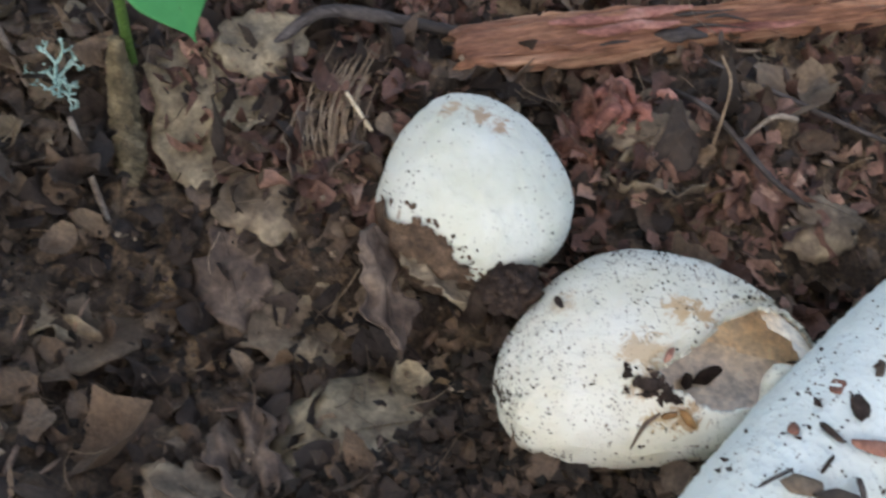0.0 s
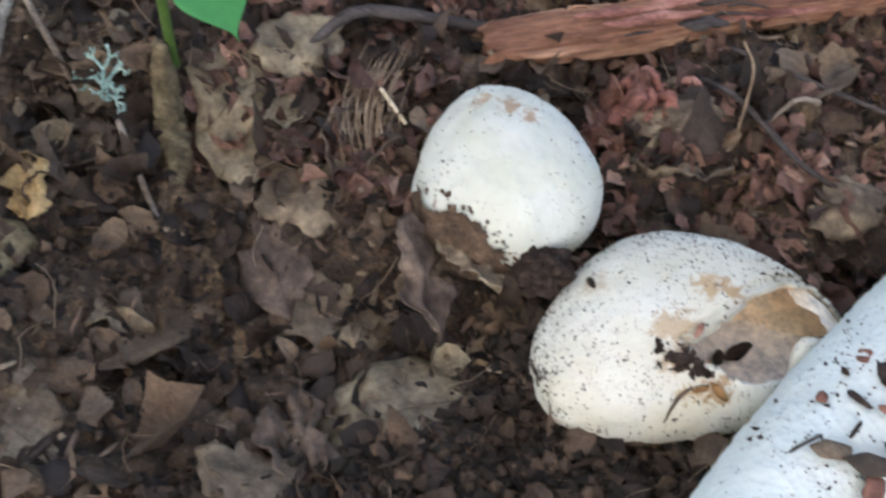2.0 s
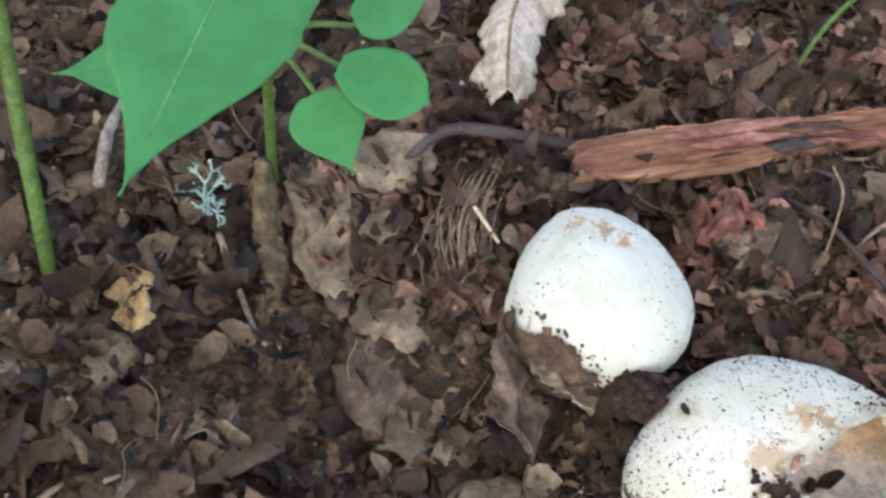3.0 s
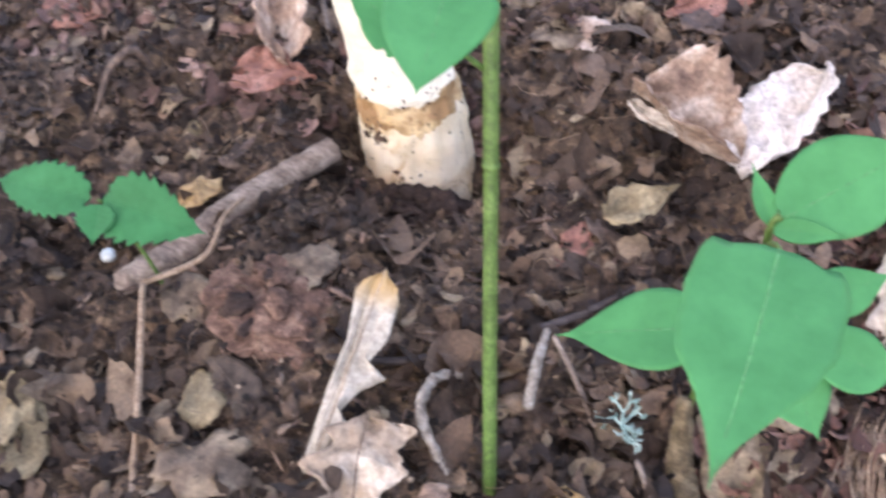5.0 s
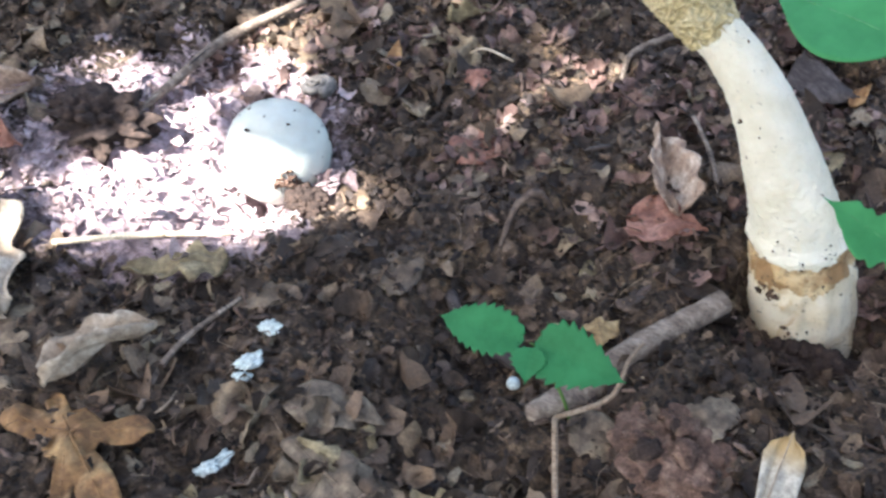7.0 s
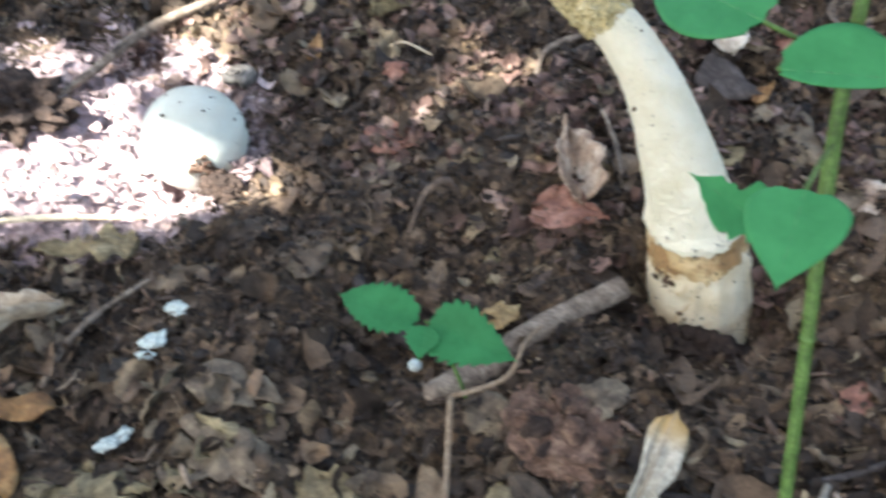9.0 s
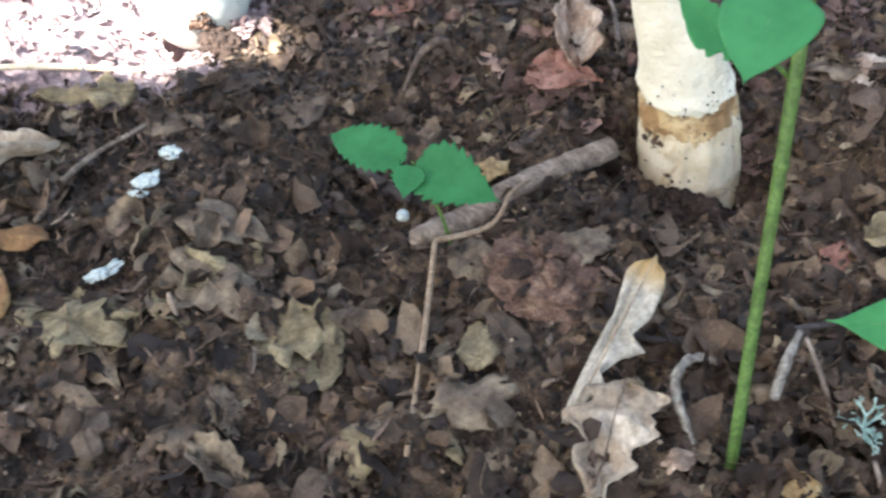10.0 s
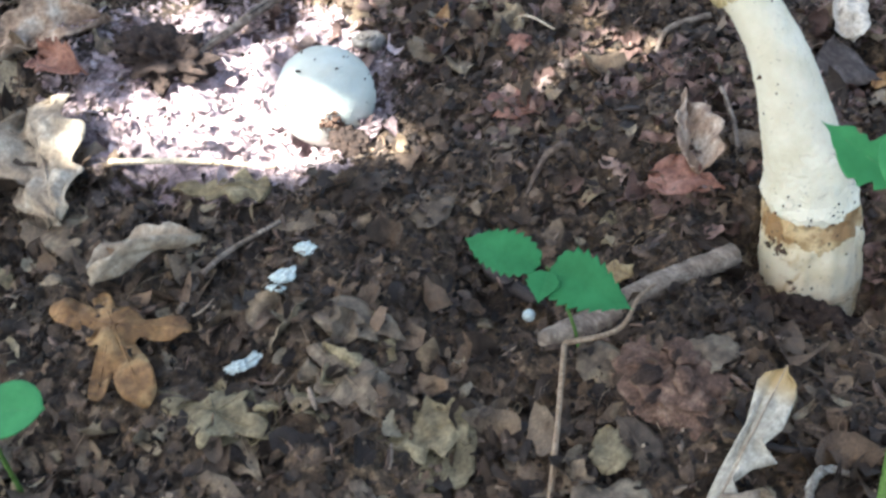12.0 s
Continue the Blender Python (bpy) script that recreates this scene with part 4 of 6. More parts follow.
STIPE_FOOT = skin_material("stipe_foot", (0.74, 0.66, 0.49), (0.60, 0.49, 0.30), 700, 0.665, (0.46, 0.32, 0.15), 0.55)
STIPE_RING = skin_material("stipe_ring", (0.62, 0.48, 0.27), (0.46, 0.30, 0.13), 500, 0.58, (0.22, 0.11, 0.04), 0.45)
STIPE_WARM = skin_material("stipe_upper", (0.72, 0.68, 0.54), (0.60, 0.55, 0.39), 800, 0.685, rough=0.6, pits=True, stain_low=0.80)
standing_stipe()


def old_egg():
    m = place((-0.5025, 0.2200, 0.006), (-0.468, 0.249, 0.012))
    t = thing("mushroom_egg", m, "round white stinkhorn egg in a patch of sun", "mushroom", "stinkhorn eggs")
    v, f = egg_body(0.0274, 0.0274, 0.0274, 0.02, 14)
    part("skin", (v, f), EGG2_SKIN, t)
    part("soil_specks", crust(v, 60, 0.0006, 81, lambda p, r: True), SPECKS, t, "dark specks of soil")
    for k, (q, size) in enumerate((((-0.5040, 0.2065, 0.0300), 0.0024), ((-0.5000, 0.2160, 0.0330), 0.0009), ((-0.4880, 0.2200, 0.0300), 0.0010), ((-0.4920, 0.2300, 0.0310), 0.0008))):
        p = m.inverted() @ Vector(q)
        p = p.normalized() * 0.0274
        stuck(t, "dark_blot", p, p, size, 0.8, 0.9 * k, SOIL_CLOD, 95 + k, 0.0004)
    low = m.inverted() @ Vector((-0.480, 0.202, 0.008))
    part("soil_crust", crust(v, 160, 0.0008, 82, lambda p, r: (p - low).length < 0.007 * r.uniform(0.4, 1.15)), ROT_LUMP, t, "clods of soil against the foot")
    return t


old_egg()

# ---- green plants ----
def green_leaf(parent, base, tip, width, material, up=(0, 0, 1), shape=None, petiole=None, **kw):
    """A leaf under a plant: blade, midrib and, where given, the stalk it hangs on."""
    m = parent.matrix_world.inverted() @ place(base, tip, up)
    length = (Vector(tip) - Vector(base)).length
    d = blade(length, width, shape or ovate, nu=kw.pop("nu", 30), nv=8, **kw)
    b = thicken(part("leaf", d, material, parent), 0.00035)
    b.matrix_basis = m
    part("midrib", rib_of(d, 8, length * 0.0065, 0.0001), material if material is LEAF_DARK else VEIN_GREEN, b)
    if petiole:
        w = parent.matrix_world.translation
        part("leaf_stalk", tube([Vector(petiole) - w, (Vector(petiole) + Vector(base)) / 2 - w + Vector((0, 0, 0.002)), Vector(base) - w], [0.0009, 0.0007], 8), STEM_GREEN, parent)
    return b


def tall_plant():
    o = Vector((-0.1463, 0.1294, 0.0))
    t = thing("wild_plant", Matrix.Translation(o), "tall green stalk with heart-shaped bright green leaves", "plant", "green plants")
    pts = [(-0.1455, 0.128, -0.012), (-0.1465, 0.1305, 0.003), (-0.1552, 0.1508, 0.05), (-0.164, 0.1721, 0.10), (-0.1705, 0.187, 0.135), (-0.175, 0.199, 0.165), (-0.178, 0.212, 0.20), (-0.182, 0.228, 0.24)]
    part("stem", tube([Vector(p) - o for p in pts], [0.0019, 0.0021, 0.0022, 0.0021, 0.0022, 0.0023, 0.0021, 0.0019, 0.0016], 12, 60, 0.03), STEM_GREEN, t)
    part("node", blob(0.0026, 5, 0.15, 8, 12, (1, 1, 0.7)), STEM_GREEN, t).location = Vector((-0.164, 0.1721, 0.10)) - o
    green_leaf(t, (-0.1690, 0.1600, 0.168), (-0.1630, 0.1290, 0.1635), 0.0262, LEAF_GREEN, (0.0, -0.30, 1), fold=0.05, bend=-0.04, seed=1, petiole=(-0.1735, 0.1955, 0.155), shape=lambda u: ovate(u, 0.30, 0.95))
    green_leaf(t, (-0.1815, 0.1750, 0.1345), (-0.2072, 0.1745, 0.146), 0.021, LEAF_GREEN, (0.1, -0.3, 1), fold=0.1, ragged=0.9, seed=2, petiole=(-0.1685, 0.1830, 0.122))
    green_leaf(t, (-0.187, 0.179, 0.187), (-0.1524, 0.1922, 0.187), 0.032, LEAF_GREEN, (0.05, -0.25, 1), fold=0.10, bend=-0.03, seed=3, petiole=(-0.176, 0.203, 0.172), shape=lambda u: 0.3 * ovate(u, 0.42, 0.8), other=lambda u: ovate(u, 0.5, 0.75))
    green_leaf(t, (-0.199, 0.197, 0.187), (-0.243, 0.206, 0.190), 0.034, LEAF_GREEN, (0, -0.2, 1), fold=0.1, bend=-0.1, seed=4, petiole=(-0.176, 0.203, 0.172))
    return t


tall_plant()


def broad_leaf_plant():
    o = Vector((-0.098, 0.180, 0.0))
    t = thing("wild_plant", Matrix.Translation(o), "young green plant with a whorl of broad pointed leaves", "plant", "green plants")
    pts = [(-0.098, 0.182, -0.010), (-0.0975, 0.178, 0.01), (-0.092, 0.166, 0.06), (-0.088, 0.157, 0.095), (-0.0875, 0.154, 0.129)]
    part("stem", tube([Vector(p) - o for p in pts], [0.0016, 0.0015, 0.0014, 0.0012, 0.0010], 10, 40), STEM_GREEN, t)
    green_leaf(t, (-0.084, 0.143, 0.134), (-0.080, 0.083, 0.1355), 0.034, LEAF_GREEN, (0.05, -0.15, 1), fold=0.06, bend=-0.05, cup=-0.05, seed=5, petiole=(-0.0878, 0.154, 0.120), waver=0.10, skew=-0.03, shape=lambda u: float(np.interp(u, (0, 0.03, 0.08, 0.16, 0.3, 0.45, 0.6, 0.72, 0.86, 1), (0.30, 0.70, 0.88, 0.97, 1.0, 0.98, 0.80, 0.50, 0.22, 0.0))))
    green_leaf(t, (-0.094, 0.148, 0.093), (-0.131, 0.137, 0.085), 0.024, LEAF_GREEN, (0, -0.1, 1), fold=0.08, bend=-0.04, seed=6, petiole=(-0.089, 0.158, 0.09))
    green_leaf(t, (-0.075, 0.153, 0.082), (-0.061, 0.1395, 0.074), 0.018, LEAF_GREEN, (0, -0.2, 1), fold=0.1, seed=7, petiole=(-0.089, 0.158, 0.09))
    green_leaf(t, (-0.072, 0.160, 0.085), (-0.049, 0.159, 0.082), 0.018, LEAF_GREEN, (0, -0.2, 1), fold=0.1, seed=8, petiole=(-0.089, 0.158, 0.09), shape=lambda u: ovate(u, 0.6, 0.5))
    green_leaf(t, (-0.072, 0.172, 0.086), (-0.056, 0.186, 0.090), 0.014, LEAF_GREEN, (0, -0.3, 1), fold=0.1, seed=9, petiole=(-0.089, 0.158, 0.09))
    green_leaf(t, (-0.086, 0.155, 0.130), (-0.063, 0.181, 0.138), 0.024, LEAF_GREEN, (0.0, -0.5, 1), fold=0.1, bend=0.03, seed=10, petiole=(-0.0875, 0.154, 0.129), shape=lambda u: ovate(u, 0.5, 0.8))
    green_leaf(t, (-0.0875, 0.154, 0.129), (-0.096, 0.166, 0.134), 0.005, LEAF_GREEN, (0, -0.5, 1), fold=0.2, seed=11)
    green_leaf(t, (-0.0870, 0.153, 0.129), (-0.071, 0.155, 0.131), 0.006, LEAF_GREEN, (0, -0.5, 1), fold=0.2, seed=12)
    return t


broad_leaf_plant()


def seedling():
    o = Vector((-0.287, 0.157, 0.0))
    t = thing("seedling", Matrix.Translation(o), "small seedling with two toothed dark green leaves", "plant", "green plants")
    pts = [(-0.287, 0.157, -0.012), (-0.290, 0.157, 0.012), (-0.2985, 0.156, 0.038), (-0.3013, 0.1545, 0.044)]
    part("stem", tube([Vector(p) - o for p in pts], [0.0008, 0.0007, 0.0006], 8, 20), STEM_GREEN, t)
    green_leaf(t, (-0.304, 0.154, 0.044), (-0.339, 0.1475, 0.047), 0.022, LEAF_DARK, (0.05, -0.35, 1), fold=0.10, bend=-0.08, teeth=10, nu=60, seed=13, shape=lambda u: ovate(u, 0.45, 0.7))
    green_leaf(t, (-0.3005, 0.1560, 0.043), (-0.2635, 0.1590, 0.0405), 0.027, LEAF_DARK, (0.1, -0.5, 1), fold=0.16, bend=-0.12, teeth=9, nu=63, seed=14, shape=lambda u: ovate(u, 0.33, 0.95))
    green_leaf(t, (-0.3005, 0.1535, 0.043), (-0.2955, 0.1405, 0.038), 0.015, LEAF_DARK, (0.1, -0.2, 1), fold=0.2, teeth=7, nu=35, seed=15)
    return t


seedling()


def edge_plant():
    o = Vector((-0.425, -0.035, 0.0))
    t = thing("wild_plant", Matrix.Translation(o), "low green plant with one rounded leaf", "plant", "green plants")
    part("stem", tube([(0, 0, -0.01), (0.002, 0.001, 0.03), (0.004, 0.002, 0.05)], [0.0011, 0.0009], 8, 16), STEM_GREEN, t)
    green_leaf(t, (-0.428, -0.034, 0.05), (-0.404, -0.016, 0.052), 0.026, LEAF_GREEN, (0, -0.1, 1), fold=0.08, seed=16, shape=lambda u: ovate(u, 0.55, 0.5))
    return t


edge_plant()


def thin_sprig():
    o = Vector((0.052, 0.290, 0.0))
    t = thing("grass_sprig", Matrix.Translation(o), "thin forked bright green sprig", "plant", "green plants")
    part("stem", tube([(-0.004, -0.018, -0.002), (0.003, 0.0, 0.012), (0.012, 0.012, 0.022), (0.030, 0.022, 0.035)], [0.0009, 0.0009, 0.0007], 8, 24), STEM_GREEN, t)
    part("side_shoot", tube([(0.012, 0.012, 0.022), (0.013, 0.025, 0.030), (0.012, 0.035, 0.036)], [0.0008, 0.0006], 8, 12), STEM_GREEN, t)
    green_leaf(t, (0.066, 0.302, 0.022), (0.10, 0.325, 0.036), 0.005, LEAF_GREEN, (0, -0.3, 1), fold=0.2, seed=17)
    return t


thin_sprig()


# ---- sticks and straws ----
def stick(name, label, category, pts, radii, material, seg=10, rough=0.06, seed=0, group="fallen sticks", bark=False):
    o = Vector(pts[0])
    t = thing(name, Matrix.Translation(o), label, category, group)
    path = [Vector(p) - o for p in pts]
    part("wood", tube(path, radii, seg, 8 * len(pts), rough, seed), material, t)
    # loose strips of bark along the top
    for k in range(3 if max(radii) > 0.0025 else 0):
        a, b = path[k % (len(path) - 1)], path[k % (len(path) - 1) + 1]
        r = 0.96 * min(radii[1:])
        side = (b - a).cross(Vector((0, 0, 1))).normalized()
        s, e = a.lerp(b, 0.15 + 0.1 * k), a.lerp(b, 0.75)
        off = side * r * (0.45 - 0.45 * k) + Vector((0, 0, r * (0.9 - 0.2 * abs(1 - k))))
        part("bark_strip", tube([s + off, (s + e) / 2 + off * 1.12, e + off], [r * 0.10, r * 0.28, r * 0.08], 6, 14, 0.25, seed + k), DARK_TWIG if k == 1 else FUZZ, t)
    return t


def gz(x, y, d=0.0):
    return (x, y, ground_z(x, y) + d)


stick("stick", "short greyish brown stick broken at both ends", "stick", [gz(-0.302, 0.150, 0.004), gz(-0.292, 0.172, 0.005), gz(-0.281, 0.203, 0.005), (-0.2635, 0.243, 0.001)], [0.0045, 0.0068, 0.0066, 0.0062, 0.0055, 0.005], BARK, 16, 0.07, 1)
bent = stick("dry_stem", "thin bent tan plant stem", "dry stem", [gz(-0.2385, 0.066, 0.007), gz(-0.262, 0.105, 0.008), gz(-0.2905, 0.1505, 0.008)], [0.0011, 0.0012, 0.0012], STRAW, 8, 0.04, 2)
part("upper_length", tube([Vector(p) - bent.matrix_world.translation for p in (gz(-0.2905, 0.1505, 0.008), gz(-0.277, 0.170, 0.009), gz(-0.278, 0.187, 0.010), gz(-0.2795, 0.206, 0.008))], [0.0012, 0.0010, 0.0008], 8, 18), STRAW, bent)
stick("straw", "pale straw lying across wood flakes", "straw", [gz(-0.5535, 0.1115, 0.006), gz(-0.525, 0.138, 0.006), gz(-0.4915, 0.1685, 0.004)], [0.0016, 0.0017, 0.0012], STRAW_PALE, 8, 0.04, 3)
stick("twig", "thin dark twig curving over leaf mould", "twig", [gz(-0.445, 0.066, 0.004), gz(-0.452, 0.088, 0.007), gz(-0.4535, 0.108, 0.007), gz(-0.448, 0.134, 0.004)], [0.0016, 0.0014, 0.001], BARK, 8, 0.06, 4)
stick("stick", "weathered stick leaning at the rim of the sun patch", "stick", [gz(-0.596, 0.204, 0.003), gz(-0.597, 0.235, 0.007), gz(-0.602, 0.280, 0.009), gz(-0.580, 0.33, 0.007)], [0.0018, 0.0028, 0.0032, 0.0026], BARK, 10, 0.08, 5)
stick("twig", "forked grey twig on dark litter", "twig", [gz(-0.376, 0.350, 0.004), gz(-0.382, 0.374, 0.006), gz(-0.371, 0.400, 0.006)], [0.0012, 0.0018, 0.002], BARK, 8, 0.08, 6)
stick("twig", "thin pale twig beside a dead leaf", "twig", [gz(-0.326, 0.335, 0.006), gz(-0.308, 0.316, 0.006), gz(-0.296, 0.300, 0.005)], [0.0013, 0.0011], BARK, 8, 0.06, 7)
stick("twig", "dark bare twig half buried in litter", "twig", [gz(-0.064, 0.196, 0.004), gz(-0.052, 0.211, 0.006), gz(-0.031, 0.2185, 0.006), gz(-0.006, 0.2215, 0.004)], [0.0014, 0.0021, 0.0016], DARK_TWIG, 10, 0.15, 8)
stick("twig", "dark crooked twig on the litter", "twig", [gz(0.040, 0.226, 0.003), gz(0.062, 0.212, 0.005), gz(0.085, 0.195, 0.004), gz(0.11, 0.19, 0.004)], [0.0006, 0.0010, 0.0007], DARK_TWIG, 10, 0.2, 9)
stick("twig", "slim dark twig running beside the rotten wood", "twig", [gz(0.060, 0.232, 0.003), gz(0.088, 0.224, 0.006), gz(0.13, 0.222, 0.004)], [0.0006, 0.0009, 0.0006], DARK_TWIG, 10, 0.10, 10)
stick("twig", "small pale forked twig", "twig", [gz(0.073, 0.206, 0.006), gz(0.0795, 0.213, 0.008), gz(0.087, 0.217, 0.007)], [0.0004, 0.0007, 0.0010], BARK, 8, 0.08, 11)
stick("straw", "short pale straw standing in the litter", "straw", [gz(0.066, 0.203, 0.003), gz(0.0645, 0.214, 0.012), gz(0.060, 0.222, 0.016)], [0.00045, 0.0004], STRAW, 6, 0.04, 12)
stick("twig", "slanting brown twig beside the plant", "twig", [gz(-0.147, 0.187, 0.006), gz(-0.136, 0.177, 0.007), gz(-0.1245, 0.1675, 0.003)], [0.0010, 0.0011, 0.0009], BARK, 8, 0.08, 13)
stick("dry_stem", "greenish brown withered sheath at the plant base", "dry stem", [(-0.0985, 0.1735, 0.020), gz(-0.095, 0.1655, 0.010), gz(-0.0895, 0.1545, 0.004), gz(-0.0865, 0.147, -0.001)], [0.0020, 0.0036, 0.0044, 0.0040, 0.0022], SHEATH, 26, 0.30, 113)
stick("dry_stem", "slanting brown leaf stalk", "dry stem", [gz(-0.107, 0.1575, 0.007), gz(-0.098, 0.146, 0.006), gz(-0.0866, 0.1330, 0.002)], [0.0009, 0.0012, 0.0007], BARK, 8, 0.08, 14)
stick("twig", "long dark twig under dead leaves", "twig", [gz(-0.215, 0.150, 0.003), gz(-0.185, 0.165, 0.003), gz(-0.150, 0.196, 0.004), gz(-0.125, 0.225, 0.004)], [0.0012, 0.0016, 0.0015, 0.0011], DARK_TWIG, 10, 0.09, 15)
stick("stick", "dark branch end among dead leaves", "stick", [gz(0.020, 0.300, 0.005), gz(0.042, 0.318, 0.008), gz(0.075, 0.338, 0.008)], [0.004, 0.0052, 0.005], DARK_TWIG, 12, 0.10, 16)
stick("dry_grass", "narrow pale green grass blade", "grass", [gz(0.018, 0.047, 0.004), gz(0.008, 0.058, 0.010), gz(-0.004, 0.065, 0.006)], [0.0007, 0.0010, 0.0004], STRAW_PALE, 6, 0.03, 17)
stick("twig", "pale fuzzy arched twig crusted with lichen", "twig", [gz(-0.1690, 0.164, 0.004), gz(-0.1775, 0.156, 0.008), gz(-0.1745, 0.140, 0.007), gz(-0.160, 0.127, 0.003)], [0.0012, 0.0017, 0.0019, 0.0014], FUZZ, 10, 0.35, 19)
stick("bark_chip", "pale grey sliver of bark", "bark", [gz(-0.1505, 0.190, 0.005), gz(-0.1485, 0.175, 0.006), gz(-0.146, 0.161, 0.004)], [0.0012, 0.0020, 0.0018], FUZZ, 8, 0.15, 20)
stick("stick", "dark decayed stick beside the seedling", "stick", [gz(-0.372, 0.190, 0.003), gz(-0.352, 0.178, 0.004), gz(-0.326, 0.176, 0.003)], [0.003, 0.004, 0.003], DARK_TWIG, 10, 0.15, 21)
stick("dry_stem", "dark drooping stalk rising from humus", "dry stem", [gz(-0.356, 0.252, 0.001), gz(-0.362, 0.250, 0.008), gz(-0.368, 0.240, 0.007), gz(-0.367, 0.222, 0.001)], [0.0010, 0.0020, 0.0016, 0.0010], DEAD_DARK, 12, 0.35, 23)
stick("straw", "bright thin straw on red litter", "straw", [gz(-0.464, 0.332, 0.005), gz(-0.452, 0.336, 0.006), gz(-0.436, 0.340, 0.005)], [0.0007, 0.0007], STRAW_PALE, 6, 0.04, 22)


def rotten_log():
    m = place((-0.0125, 0.2105, 0.003), (0.0875, 0.262, 0.006))
    t = thing("rotten_wood", m, "splintered reddish brown piece of rotten wood", "rotten wood", "fallen sticks")
    rnd = np.random.RandomState(4)
    # a split slab: flat, fibrous, blunt at one end and thinner past the middle
    n, seg, verts, faces = 190, 64, [], []
    for i in range(n):
        x = 0.155 * i / (n - 1)
        w = float(np.interp(x, (0, 0.004, 0.03, 0.055, 0.075, 0.155), (0.0062, 0.0074, 0.0082, 0.0076, 0.0052, 0.0046)))
        h = float(np.interp(x, (0, 0.004, 0.05, 0.075, 0.155), (0.0040, 0.0052, 0.0062, 0.0045, 0.0042)))
        for k in range(seg):
            a = 2 * math.pi * k / seg
            c, s_ = math.cos(a), math.sin(a)
            c, s_ = math.copysign(abs(c) ** 0.7, c), math.copysign(abs(s_) ** 0.7, s_)
            fib = 0.0013 * noise.noise((x * 14, c * 4.0, s_ * 4.0)) + 0.0010 * noise.noise((x * 45, c * 10, s_ * 10)) + 0.0005 * noise.noise((x * 150, c * 24, s_ * 24))
            e = 0.006 * noise.noise((c * 2.2, s_ * 2.2, 9.0)) * (1 - min(1, x / 0.02))
            verts.append((x + e, c * (w + fib) + 0.0010 * math.sin(x * 40), 0.0050 + s_ * (h + 1.3 * fib)))
    for i in range(n - 1):
        for k in range(seg):
            a, b = i * seg + k, i * seg + (k + 1) % seg
            faces.append((a, b, b + seg, a + seg))
    faces += [tuple(range(seg))[::-1], tuple(range((n - 1) * seg, n * seg))]
    part("slab", (verts, faces), ROTTEN, t)
    for k, (x0, x1, y, z, r, mt) in enumerate(((0.028, 0.074, 0.0030, 0.0108, 0.0020, ROT_PINK), (0.036, 0.068, -0.0020, 0.0112, 0.0017, ROT_PINK), (0.010, 0.052, 0.0062, 0.0080, 0.0016, ROTTEN), (0.004, 0.040, -0.0065, 0.0078, 0.0017, ROTTEN), (0.062, 0.115, -0.0040, 0.0080, 0.0016, ROT_PINK), (0.080, 0.150, 0.0030, 0.0088, 0.0014, ROTTEN), (0.060, 0.076, -0.0050, 0.0090, 0.0022, DARK_TWIG))):
        pts = [(x, y + rnd.normal(0, 0.0006), z + rnd.normal(0, 0.0004)) for x in np.linspace(x0, x1, 6)]
        v, f = tube(pts, [r * 0.3, r, r * 1.1, r * 0.9, r * 0.3], 14, 60, 0.10, k)
        part("splinter", ([(a, b, c * 0.6 + z * 0.4) for a, b, c in v], f), mt, t)
    for n_ in range(20):
        x, y = rnd.uniform(0.004, 0.12), rnd.uniform(-0.007, 0.007)
        part("loose_splinter", tube([(x, y, 0.0102 - abs(y) * 0.4), (x + 0.006, y + rnd.normal(0, 0.001), 0.0118 - abs(y) * 0.4), (x + rnd.uniform(0.009, 0.022), y + rnd.normal(0, 0.002), 0.0105 - abs(y) * 0.4)], [0.0002, 0.0006, 0.0002], 5, 9, 0.2, n_), ROTTEN if n_ % 3 else DARK_TWIG, t)
    return t


rotten_log()


def crumbled_wood():
    """Red-brown wood fallen apart into a fan of soft splinters and crumbs."""
    o = Vector(gz(0.0385, 0.2060, 0.0))
    t = thing("rotten_wood", Matrix.Translation(o), "pinkish red crumbling wood splinters below the slab", "rotten wood", "")
    rnd = np.random.RandomState(46)
    part("core", blob(0.009, 46, 0.6, 40, 56, (0.9, 1.1, 0.45), 2.6), ROT_PINK, t)
    for k in range(22):
        a = rnd.uniform(-2.5, -0.5)
        x, y = rnd.normal(0, 0.004), rnd.uniform(-0.002, 0.012)
        L = rnd.uniform(0.006, 0.013)
        p = [Vector((x, y, 0.003)), Vector((x + 0.5 * L * math.cos(a), y + 0.5 * L * math.sin(a), rnd.uniform(0.005, 0.009))), Vector((x + L * math.cos(a), y + L * math.sin(a), rnd.uniform(0.001, 0.004)))]
        r = rnd.uniform(0.0010, 0.0022)
        v, f = tube(p, [r * 0.6, r, r * 0.3], 10, 16, 0.15, k)
        part("splinter", (v, f), ROT_PINK if k % 4 else DEAD_RUST, t)
    return t


crumbled_wood()


